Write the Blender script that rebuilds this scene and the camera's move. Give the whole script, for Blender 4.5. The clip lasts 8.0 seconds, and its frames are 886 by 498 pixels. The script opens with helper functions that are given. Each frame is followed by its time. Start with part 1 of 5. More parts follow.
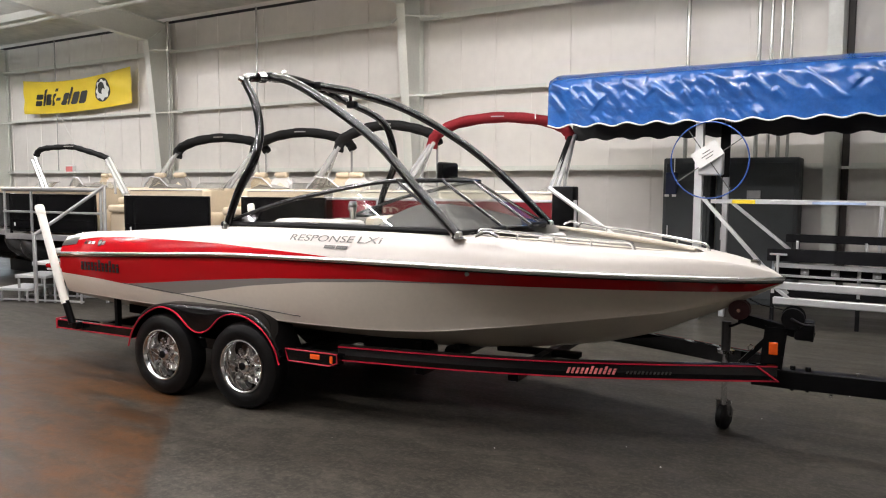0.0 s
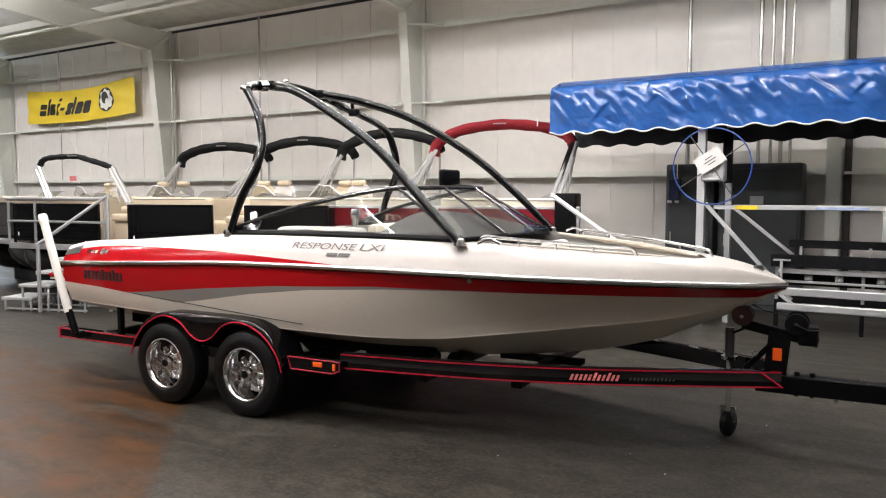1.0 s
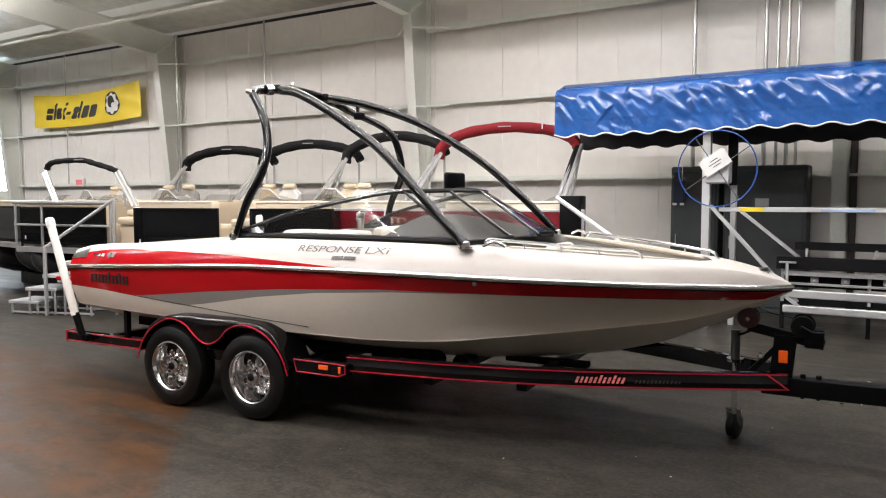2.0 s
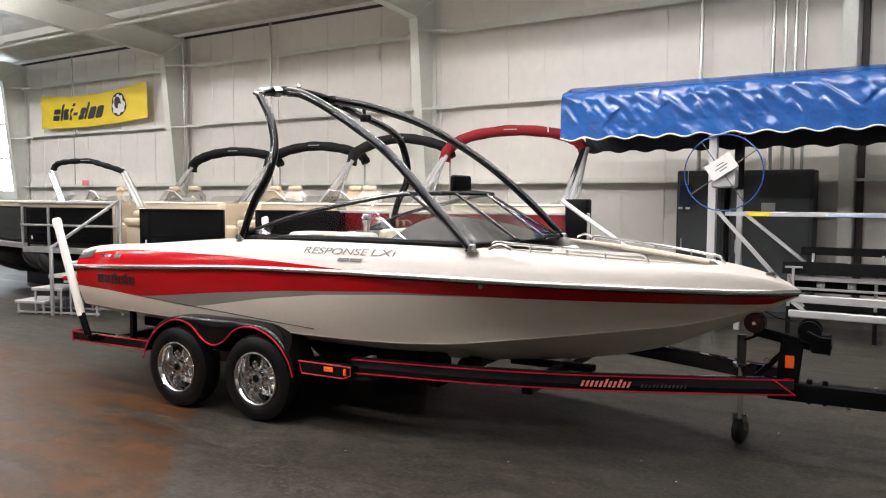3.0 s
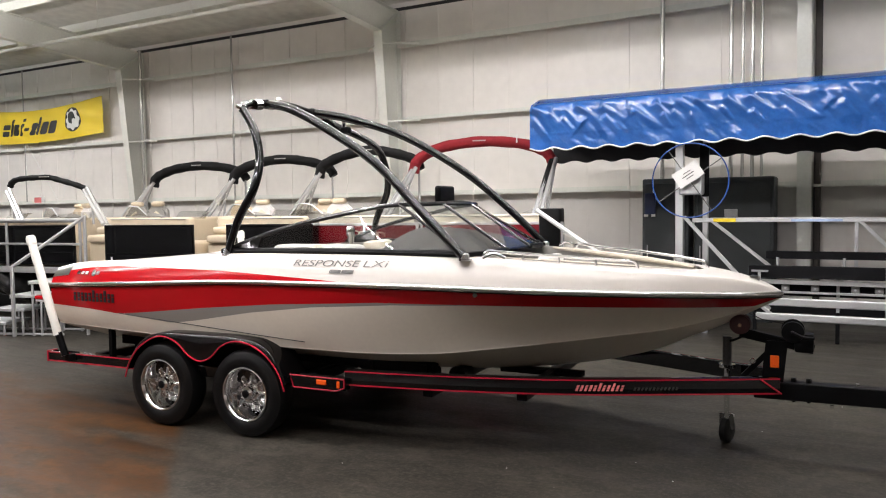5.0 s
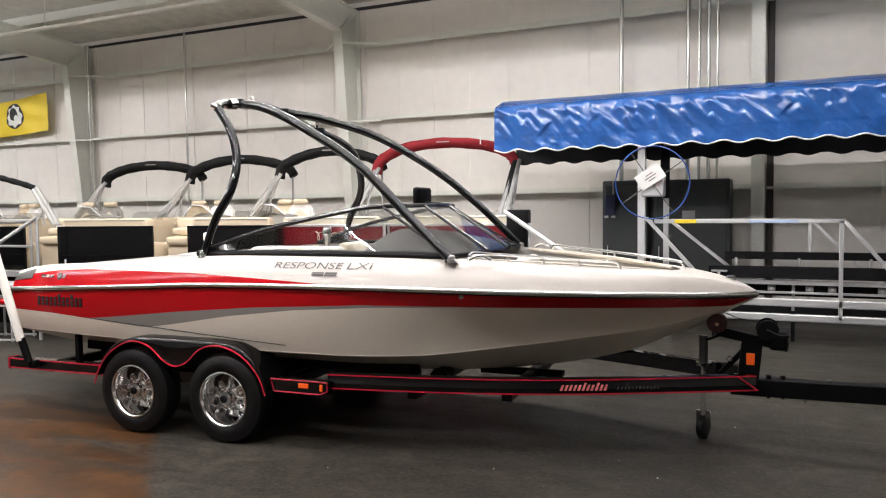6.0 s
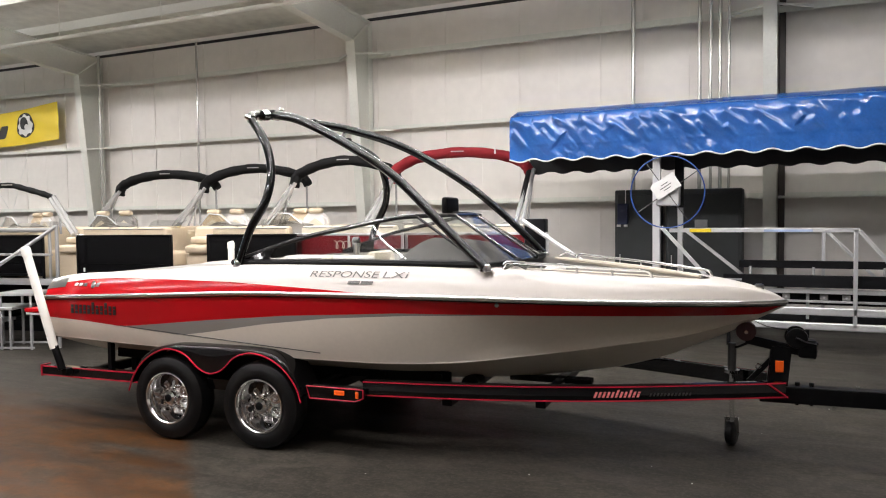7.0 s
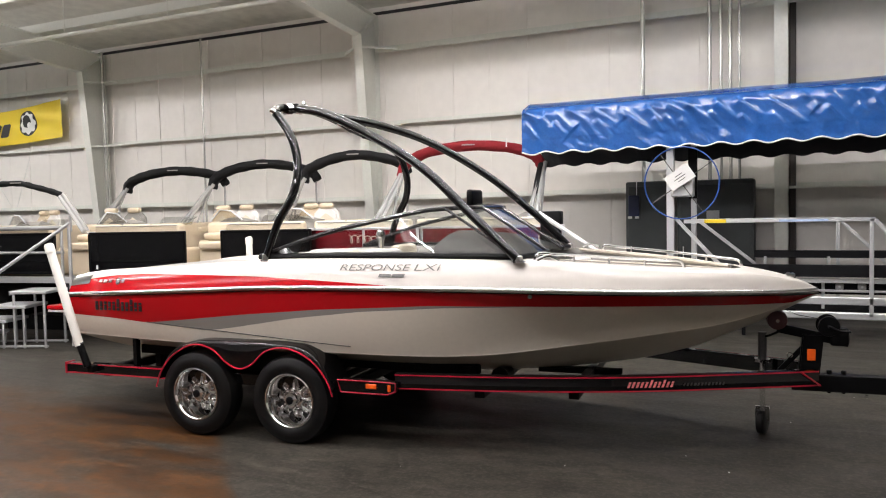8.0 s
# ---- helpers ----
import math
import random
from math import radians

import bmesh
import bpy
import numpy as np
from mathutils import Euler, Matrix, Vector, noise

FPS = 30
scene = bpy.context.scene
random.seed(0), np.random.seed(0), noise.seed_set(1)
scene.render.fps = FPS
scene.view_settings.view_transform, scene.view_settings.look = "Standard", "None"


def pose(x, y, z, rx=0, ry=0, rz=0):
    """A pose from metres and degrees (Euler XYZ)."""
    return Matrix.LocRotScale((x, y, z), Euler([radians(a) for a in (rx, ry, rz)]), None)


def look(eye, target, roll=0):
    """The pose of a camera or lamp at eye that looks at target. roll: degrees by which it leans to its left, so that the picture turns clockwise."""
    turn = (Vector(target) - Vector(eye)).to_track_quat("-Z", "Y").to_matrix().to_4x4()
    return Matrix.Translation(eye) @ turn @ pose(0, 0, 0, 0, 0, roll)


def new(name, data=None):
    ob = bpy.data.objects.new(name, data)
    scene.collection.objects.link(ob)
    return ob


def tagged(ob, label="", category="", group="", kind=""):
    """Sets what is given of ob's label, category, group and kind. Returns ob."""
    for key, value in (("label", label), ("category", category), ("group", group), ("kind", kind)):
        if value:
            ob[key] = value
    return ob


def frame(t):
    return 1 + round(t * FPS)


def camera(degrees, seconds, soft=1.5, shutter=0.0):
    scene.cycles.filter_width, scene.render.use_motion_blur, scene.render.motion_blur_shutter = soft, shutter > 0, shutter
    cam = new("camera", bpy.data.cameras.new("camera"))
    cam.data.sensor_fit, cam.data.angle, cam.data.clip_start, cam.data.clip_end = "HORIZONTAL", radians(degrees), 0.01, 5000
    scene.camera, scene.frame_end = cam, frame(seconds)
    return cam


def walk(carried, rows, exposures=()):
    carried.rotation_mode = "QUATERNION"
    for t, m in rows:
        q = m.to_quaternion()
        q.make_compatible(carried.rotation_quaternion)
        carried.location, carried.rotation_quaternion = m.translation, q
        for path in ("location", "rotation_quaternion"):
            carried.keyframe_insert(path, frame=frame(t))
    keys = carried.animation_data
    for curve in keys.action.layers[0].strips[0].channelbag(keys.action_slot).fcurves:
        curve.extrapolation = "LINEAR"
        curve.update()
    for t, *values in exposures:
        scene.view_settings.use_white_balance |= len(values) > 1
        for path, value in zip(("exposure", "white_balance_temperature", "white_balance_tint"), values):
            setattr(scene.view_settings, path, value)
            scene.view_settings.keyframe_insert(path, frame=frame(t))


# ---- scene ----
cam = camera(60.5, 8.0, soft=1.1)
PATH = [
    (0, (1.852, 0.697, 1.861), (0.803, 2.392, 1.691), 0.3),
    (0.5, (1.855, 0.703, 1.859), (0.802, 2.396, 1.704), -0.0),
    (1, (1.858, 0.704, 1.857), (0.801, 2.395, 1.707), 0.0),
    (1.5, (1.862, 0.697, 1.859), (0.797, 2.384, 1.714), -0.1),
    (3, (1.85, 0.687, 1.859), (0.772, 2.366, 1.723), 0.2),
    (3.5, (1.835, 0.661, 1.86), (0.753, 2.339, 1.74), 0.8),
    (4, (1.794, 0.593, 1.88), (0.728, 2.282, 1.766), 0.9),
    (4.5, (1.742, 0.551, 1.868), (0.687, 2.248, 1.766), 1.3),
    (5, (1.626, 0.501, 1.847), (0.651, 2.244, 1.742), -0.7),
    (5.2, (1.575, 0.488, 1.848), (0.656, 2.261, 1.743), -1.2),
    (6.3, (1.290, 0.295, 1.869), (0.442, 2.104, 1.764), -0.6),
    (6.5, (1.238, 0.239, 1.875), (0.384, 2.045, 1.773), -0.5),
    (7, (1.157, 0.16, 1.876), (0.313, 1.971, 1.792), -0.6),
    (7.5, (1.05, 0.129, 1.856), (0.204, 1.94, 1.78), -1.0),
    (8, (0.905, 0.06, 1.857), (0.071, 1.875, 1.76), -1.2),
]
walk(cam, [(t, look(eye, target, roll)) for t, eye, target, roll in PATH])

# ---- world and lights ----
world = bpy.data.worlds.new("world")
scene.world = world
world.use_nodes = True
bg = world.node_tree.nodes["Background"]
sky = world.node_tree.nodes.new("ShaderNodeTexSky")
sky.sky_type, sky.sun_disc, sky.sun_elevation, sky.sun_rotation = "NISHITA", False, radians(35), radians(200)
world.node_tree.links.new(sky.outputs[0], bg.inputs[0])
bg.inputs[1].default_value = 0.1
scene.view_settings.exposure = 0.01

# y, z, watts, middle x, length, depth of the skirt; some rows get added upward fill
LAMP_ROWS = [(8.7, 5.5, 205, -2.6, 11, 0.082), (8.0, 5.55, 275, -18, 12, 0.08), (4.4, 5.9, 205, -3.0, 13, 0.15), (1.2, 6.1, 415, -6.2, 14, 0.15), (-3.2, 5.9, 225, -8, 12, 0.15)]
LAMP_COLOR = (1.0, 0.957, 0.978)


# ---- materials ----
def material(name, color, rough=0.5, metal=0.0, vary=0.12, scale=6.0, fine=60.0, bump=0.0, bump_scale=80.0, coat=0.0, rough_vary=0.1, random_piece=0.0, spec=0.5):
    m = bpy.data.materials.new(name)
    m.use_nodes = True
    nt = m.node_tree
    b = nt.nodes["Principled BSDF"]
    co = nt.nodes.new("ShaderNodeTexCoord")

    def noise_tex(sc, detail):
        n = nt.nodes.new("ShaderNodeTexNoise")
        n.inputs["Scale"].default_value, n.inputs["Detail"].default_value = sc, detail
        nt.links.new(co.outputs["Object"], n.inputs["Vector"])
        return n

    big, small = noise_tex(scale, 4), noise_tex(fine, 3)
    mix = nt.nodes.new("ShaderNodeMath")
    mix.operation = "ADD"
    nt.links.new(big.outputs["Fac"], mix.inputs[0])
    nt.links.new(small.outputs["Fac"], mix.inputs[1])
    ramp = nt.nodes.new("ShaderNodeMapRange")
    ramp.inputs["From Min"].default_value, ramp.inputs["From Max"].default_value = 0.6, 1.4
    ramp.inputs["To Min"].default_value, ramp.inputs["To Max"].default_value = 1 - vary, 1 + vary
    nt.links.new(mix.outputs[0], ramp.inputs["Value"])
    hsv = nt.nodes.new("ShaderNodeHueSaturation")
    hsv.inputs["Color"].default_value = (*color, 1)
    value = ramp.outputs[0]
    if random_piece:
        info, r2, mul = nt.nodes.new("ShaderNodeObjectInfo"), nt.nodes.new("ShaderNodeMapRange"), nt.nodes.new("ShaderNodeMath")
        r2.inputs["To Min"].default_value, r2.inputs["To Max"].default_value = 1 - random_piece, 1 + random_piece
        mul.operation = "MULTIPLY"
        nt.links.new(info.outputs["Random"], r2.inputs["Value"])
        nt.links.new(r2.outputs[0], mul.inputs[0])
        nt.links.new(value, mul.inputs[1])
        value = mul.outputs[0]
    nt.links.new(value, hsv.inputs["Value"])
    nt.links.new(hsv.outputs[0], b.inputs["Base Color"])
    b.inputs["Metallic"].default_value = metal
    rr = nt.nodes.new("ShaderNodeMapRange")
    rr.inputs["To Min"].default_value, rr.inputs["To Max"].default_value = max(0.02, rough * (1 - rough_vary)), min(1, rough * (1 + rough_vary))
    nt.links.new(big.outputs["Fac"], rr.inputs["Value"])
    nt.links.new(rr.outputs[0], b.inputs["Roughness"])
    b.inputs["Coat Weight"].default_value = coat
    b.inputs["Specular IOR Level"].default_value = spec
    b.inputs["Coat Roughness"].default_value = 0.04
    if bump:
        bt, bn = noise_tex(bump_scale, 3), nt.nodes.new("ShaderNodeBump")
        bn.inputs["Strength"].default_value, bn.inputs["Distance"].default_value = bump, 0.01
        nt.links.new(bt.outputs["Fac"], bn.inputs["Height"])
        nt.links.new(bn.outputs[0], b.inputs["Normal"])
    return m


def glass_material(name, tint, rough=0.0):
    m = bpy.data.materials.new(name)
    m.use_nodes = True
    nt = m.node_tree
    nt.nodes.remove(nt.nodes["Principled BSDF"])
    out = nt.nodes["Material Output"]
    clear, gloss, mixer, layer, power, lift = (nt.nodes.new(k) for k in ("ShaderNodeBsdfTransparent", "ShaderNodeBsdfGlossy", "ShaderNodeMixShader", "ShaderNodeLayerWeight", "ShaderNodeMath", "ShaderNodeMapRange"))
    clear.inputs[0].default_value = (*tint, 1)
    gloss.inputs["Roughness"].default_value = rough
    power.operation, power.inputs[1].default_value = "POWER", 4.0
    lift.inputs["To Min"].default_value, lift.inputs["To Max"].default_value = 0.03, 0.4
    nt.links.new(layer.outputs["Facing"], power.inputs[0])
    nt.links.new(power.outputs[0], lift.inputs["Value"])
    nt.links.new(lift.outputs[0], mixer.inputs[0])
    nt.links.new(clear.outputs[0], mixer.inputs[1])
    nt.links.new(gloss.outputs[0], mixer.inputs[2])
    nt.links.new(mixer.outputs[0], out.inputs[0])
    return m


def glow_material(name, color, strength):
    m = bpy.data.materials.new(name)
    m.use_nodes = True
    b = m.node_tree.nodes["Principled BSDF"]
    b.inputs["Base Color"].default_value = (0.8, 0.8, 0.8, 1)
    b.inputs["Emission Color"].default_value = (*color, 1)
    b.inputs["Emission Strength"].default_value = strength
    return m


def floor_material():
    """Dark painted concrete: cloudy and scuffed, with a rust-brown stained bay."""
    m = bpy.data.materials.new("floor_paint")
    m.use_nodes = True
    nt = m.node_tree
    b = nt.nodes["Principled BSDF"]
    co = nt.nodes.new("ShaderNodeTexCoord")

    def math_node(op, a, c):
        n = nt.nodes.new("ShaderNodeMath")
        n.operation = op
        for i, v in enumerate((a, c)):
            if isinstance(v, (int, float)):
                n.inputs[i].default_value = v
            else:
                nt.links.new(v, n.inputs[i])
        return n.outputs[0]

    def clouds(scale, detail, rough, turn=0.0, stretch=(1, 1, 1), warp=0.0):
        mp, n = nt.nodes.new("ShaderNodeMapping"), nt.nodes.new("ShaderNodeTexNoise")
        mp.inputs["Rotation"].default_value, mp.inputs["Scale"].default_value = (0, 0, radians(turn)), stretch
        n.inputs["Scale"].default_value, n.inputs["Detail"].default_value, n.inputs["Roughness"].default_value, n.inputs["Distortion"].default_value = scale, detail, rough, warp
        nt.links.new(co.outputs["Object"], mp.inputs[0])
        nt.links.new(mp.outputs[0], n.inputs["Vector"])
        return n.outputs["Fac"]

    def ramp(v, lo, hi, to_lo=0.0, to_hi=1.0):
        n = nt.nodes.new("ShaderNodeMapRange")
        for k, x in (("From Min", lo), ("From Max", hi), ("To Min", to_lo), ("To Max", to_hi)):
            n.inputs[k].default_value = x
        nt.links.new(v, n.inputs["Value"])
        return n.outputs[0]

    def mixed(f, a, c):
        n = nt.nodes.new("ShaderNodeMix")
        n.data_type = "RGBA"
        nt.links.new(f, n.inputs["Factor"])
        for k, v in (("A", a), ("B", c)):
            if isinstance(v, tuple):
                n.inputs[k].default_value = (*v, 1)
            else:
                nt.links.new(v, n.inputs[k])
        return n.outputs["Result"]

    broad, mop, grit = clouds(0.7, 6, 0.62, warp=0.5), clouds(1.3, 7, 0.68, -45, (0.45, 1.9, 1), 0.8), clouds(28, 4, 0.7)
    grey = mixed(ramp(broad, 0.34, 0.68), (0.0201, 0.0178, 0.0145), (0.0553, 0.048, 0.0385))
    grey = mixed(ramp(mop, 0.5, 0.72, 0.0, 0.6), grey, (0.0752, 0.0674, 0.0536))
    mottle = clouds(4.5, 9, 0.78, 15, (1, 1.4, 1), 0.4)
    grey = mixed(ramp(mottle, 0.43, 0.56, 0.0, 0.72), grey, (0.0155, 0.0145, 0.0126))
    grey = mixed(ramp(grit, 0.48, 0.66, 0.0, 0.5), grey, (0.0847, 0.0769, 0.0622))
    # scattered pale scuffs and grit
    scuff = ramp(clouds(9, 2, 0.5, 20, (0.25, 3.0, 1), 1.5), 0.73, 0.78, 0, 0.5)
    grey = mixed(math_node("MULTIPLY", scuff, ramp(grit, 0.45, 0.65)), grey, (0.113, 0.108, 0.0949))
    specks = nt.nodes.new("ShaderNodeTexVoronoi")
    specks.inputs["Scale"].default_value, specks.inputs["Randomness"].default_value = 5.5, 1.0
    nt.links.new(co.outputs["Object"], specks.inputs["Vector"])
    grey = mixed(math_node("MULTIPLY", ramp(specks.outputs["Distance"], 0.035, 0.02), ramp(mop, 0.5, 0.55)), grey, (0.173, 0.165, 0.142))
    sep = nt.nodes.new("ShaderNodeSeparateXYZ")
    nt.links.new(co.outputs["Object"], sep.inputs[0])
    shift = math_node("SUBTRACT", mop, 0.5)
    side = math_node("ADD", math_node("ADD", math_node("MULTIPLY", sep.outputs[0], 0.707), math_node("MULTIPLY", sep.outputs[1], 0.707)), math_node("MULTIPLY", shift, 0.2))
    back = math_node("ADD", sep.outputs[1], math_node("MULTIPLY", math_node("SUBTRACT", broad, 0.5), 1.6))
    mask = math_node("MULTIPLY", ramp(side, 1.0, 1.1, 1, 0), ramp(back, 5.25, 5.75, 1, 0))
    blotch = ramp(clouds(1.7, 7, 0.66, -45, (0.5, 1.7, 1), 0.6), 0.33, 0.55)
    brown = mixed(ramp(mop, 0.35, 0.68), (0.034, 0.0145, 0.0048), (0.098, 0.04, 0.0105))
    color = mixed(math_node("MULTIPLY", mask, blotch), grey, brown)
    color = mixed(math_node("MULTIPLY", mask, ramp(mottle, 0.44, 0.6, 0.0, 0.6)), color, (0.02, 0.015, 0.01))
    nt.links.new(color, b.inputs["Base Color"])
    nt.links.new(ramp(mop, 0.3, 0.7, 0.42, 0.6), b.inputs["Roughness"])
    b.inputs["Specular IOR Level"].default_value = 0.13
    bump = nt.nodes.new("ShaderNodeBump")
    bump.inputs["Strength"].default_value, bump.inputs["Distance"].default_value = 0.25, 0.006
    nt.links.new(math_node("ADD", grit, math_node("MULTIPLY", mop, 0.6)), bump.inputs["Height"])
    nt.links.new(bump.outputs[0], b.inputs["Normal"])
    return m


WALL = material("wall_panel", (0.8, 0.77, 0.73), 0.42, vary=0.05, scale=0.7, fine=5.0, bump=0.06, bump_scale=25)
CEIL = material("roof_liner", (0.68, 0.68, 0.63), 0.6, vary=0.2, scale=0.6, fine=4.0, bump=0.5, bump_scale=5)
STEEL = material("painted_steel", (0.72, 0.73, 0.68), 0.45, vary=0.06, scale=1.2, fine=20)
DARKGAP = material("dark_gap", (0.03, 0.03, 0.03), 0.8)
FLOOR = floor_material()
GEL_WHITE = material("white_gelcoat", (0.62, 0.58, 0.535), 0.3, vary=0.03, scale=1.5, fine=30, spec=0.45)
GEL_RED = material("red_gelcoat", (0.42, 0.0045, 0.009), 0.14, vary=0.05, scale=2, fine=200, spec=0.4)
GEL_GREY = material("grey_gelcoat", (0.25, 0.235, 0.215), 0.2, vary=0.05, scale=2, fine=200, spec=0.4)
CHROME = material("chrome", (0.8, 0.8, 0.81), 0.035, metal=1, vary=0.03)
STAINLESS = material("stainless", (0.75, 0.75, 0.76), 0.16, metal=1, vary=0.04)
ALU = material("brushed_aluminium", (0.72, 0.73, 0.74), 0.4, metal=0.75, vary=0.06, scale=3, fine=60)
BLACK_GLOSS = material("black_gloss_paint", (0.003, 0.003, 0.0034), 0.05, vary=0.2, spec=0.4)
BLACK_SATIN = material("black_satin", (0.0035, 0.0035, 0.0038), 0.4, vary=0.25, bump=0.05, spec=0.1)
RUBBER = material("tyre_rubber", (0.0045, 0.0045, 0.0046), 0.4, vary=0.3, scale=10, bump=0.12, bump_scale=120, spec=0.24)
RED_PAINT = material("red_pinstripe", (0.4, 0.01, 0.03), 0.3, vary=0.1, spec=0.3)
PVC = material("white_pvc", (0.76, 0.74, 0.68), 0.4, vary=0.04)
AMBER = material("amber_lens", (0.85, 0.11, 0.01), 0.25, vary=0.1)
VINYL_BEIGE = material("beige_vinyl", (0.6, 0.5, 0.36), 0.45, vary=0.07, scale=4, bump=0.1, bump_scale=160)
VINYL_CREAM = material("cream_vinyl", (0.66, 0.6, 0.48), 0.42, vary=0.06, scale=4, bump=0.1, bump_scale=160)
VINYL_WHITE = material("white_vinyl", (0.72, 0.7, 0.68), 0.35, vary=0.06, scale=4, bump=0.08, bump_scale=160)
VINYL_GREY = material("grey_vinyl", (0.3, 0.29, 0.27), 0.5, vary=0.08, bump=0.1)
CANVAS_BLACK = material("black_canvas", (0.009, 0.009, 0.0095), 0.8, vary=0.25, scale=8, bump=0.4, bump_scale=18, spec=0.2)
CANVAS_RED = material("burgundy_canvas", (0.2, 0.014, 0.02), 0.8, vary=0.18, scale=8, bump=0.4, bump_scale=18, spec=0.2)
PANEL_BLACK = material("black_fence_panel", (0.004, 0.004, 0.0045), 0.1, vary=0.3, spec=0.2)
PANEL_RED = material("burgundy_fence_panel", (0.16, 0.008, 0.014), 0.2, vary=0.1)
TARP = material("blue_vinyl_tarp", (0.016, 0.088, 0.32), 0.17, vary=0.16, scale=3, fine=30, spec=1.0, bump=0.05, bump_scale=30)
TARP_DARK = material("dark_tarp", (0.015, 0.016, 0.02), 0.7)
WHITE_TRIM = material("white_trim", (0.75, 0.75, 0.73), 0.5, vary=0.05)
BANNER = material("yellow_banner", (0.78, 0.58, 0.02), 0.5, vary=0.05, scale=2)
INK = material("black_print", (0.012, 0.012, 0.012), 0.5)
GREY_CAB = material("dark_grey_cabinet", (0.06, 0.066, 0.068), 0.5, vary=0.18, scale=3, spec=0.25)
BUNK = material("black_bunk_carpet", (0.008, 0.008, 0.009), 0.95, bump=0.3, spec=0.1)
ALU_BRIGHT = material("polished_aluminium_tube", (0.6, 0.6, 0.595), 0.24, metal=0.5, vary=0.05)
ALU_DULL = material("weathered_aluminium", (0.42, 0.42, 0.42), 0.5, metal=0.6, vary=0.12, scale=5, fine=60)
GLASS = glass_material("windshield_glass", (0.93, 0.94, 0.93))
PALE_SCREEN = glass_material("pale_screen", (0.84, 0.83, 0.8), 0.08)
GLASS_DARK = glass_material("smoked_glass", (0.86, 0.865, 0.86))
BLUE_PIPE = material("blue_pipe", (0.015, 0.07, 0.3), 0.35)
DAY = glow_material("daylight_beyond", (0.75, 0.88, 1.0), 8.0)
MARK_GREY = material("dark_grey_decal", (0.13, 0.125, 0.115), 0.4)
HULL_TAN = material("pale_tan_gelcoat", (0.74, 0.672, 0.572), 0.22, vary=0.04, scale=1.5, fine=30, spec=0.4)
PINK_PAINT = material("faded_red_marking", (0.75, 0.2, 0.2), 0.4, vary=0.1)
FRAME_DARK = material("dark_anodised_frame", (0.02, 0.02, 0.022), 0.16, vary=0.2, spec=0.6)
DASH = material("dark_grey_dash", (0.04, 0.038, 0.036), 0.5, vary=0.15, bump=0.1, spec=0.3)
FLOAT = material("dark_coated_aluminium", (0.09, 0.09, 0.09), 0.2, metal=0.7, vary=0.2, scale=3)
JACK_GREY = material("dull_zinc", (0.11, 0.11, 0.11), 0.4, metal=0.6, vary=0.2)
MAROON = material("maroon_rubber", (0.05, 0.012, 0.014), 0.55)


# ---- building helpers ----
def finish(ob, mat, smooth=True):
    ob.data.materials.append(mat)
    if smooth:
        for p in ob.data.polygons:
            p.use_smooth = True
        ob.data.set_sharp_from_angle(angle=radians(38))
    return ob


def part(name, bm, mat, parent=None, label="", smooth=True):
    bmesh.ops.recalc_face_normals(bm, faces=bm.faces[:])
    me = bpy.data.meshes.new(name)
    bm.to_mesh(me)
    bm.free()
    ob = finish(new(name, me), mat, smooth)
    if parent:
        ob.parent = parent
    if label:
        tagged(ob, label)
    return ob


def thing(name, m, label, category, group="", kind=""):
    ob = new(name)
    ob.empty_display_size = 0.1
    ob.matrix_basis = m
    return tagged(ob, label, category, group, kind)


def box(x0, x1, y0, y1, z0, z1, bevel=0.0, bm=None, segs=1):
    bm = bm or bmesh.new()
    r = bmesh.ops.create_cube(bm, size=1)
    for v in r["verts"]:
        v.co = Vector((x0 + (v.co.x + 0.5) * (x1 - x0), y0 + (v.co.y + 0.5) * (y1 - y0), z0 + (v.co.z + 0.5) * (z1 - z0)))
    if bevel:
        edges = list({e for v in r["verts"] for e in v.link_edges})
        bmesh.ops.bevel(bm, geom=edges, offset=bevel, segments=segs, affect="EDGES", profile=0.5)
    return bm


def smooth_path(pts, n=6):
    """Points on a soft curve through pts."""
    p = [Vector(q) for q in pts]
    p = [2 * p[0] - p[1], *p, 2 * p[-1] - p[-2]]
    out = []
    for i in range(1, len(p) - 2):
        for k in range(n):
            t = k / n
            a, b, c, d = p[i - 1], p[i], p[i + 1], p[i + 2]
            out.append(0.5 * (2 * b + (c - a) * t + (2 * a - 5 * b + 4 * c - d) * t * t + (3 * b - a - 3 * c + d) * t ** 3))
    out.append(p[-2])
    return out


def tube(pts, r, seg=10, bm=None, flat=1.0):
    """A round bar along pts; r may be a list. flat squeezes it."""
    bm = bm or bmesh.new()
    pts = [Vector(p) for p in pts]
    rs = r if isinstance(r, (list, tuple)) else [r] * len(pts)
    rings, side = [], None
    for i, p in enumerate(pts):
        d = (pts[min(i + 1, len(pts) - 1)] - pts[max(i - 1, 0)]).normalized()
        if side is None:
            side = d.orthogonal().normalized()
            if abs(d.z) < 0.9:
                side = d.cross(Vector((0, 0, 1))).normalized()
        side = (side - d * side.dot(d)).normalized()
        up = d.cross(side)
        rings.append([bm.verts.new(p + rs[i] * (math.cos(a) * side + flat * math.sin(a) * up)) for a in (2 * math.pi * k / seg for k in range(seg))])
    for a, b in zip(rings, rings[1:]):
        for k in range(seg):
            bm.faces.new((a[k], a[(k + 1) % seg], b[(k + 1) % seg], b[k]))
    bm.faces.new(rings[0][::-1])
    bm.faces.new(rings[-1])
    return bm


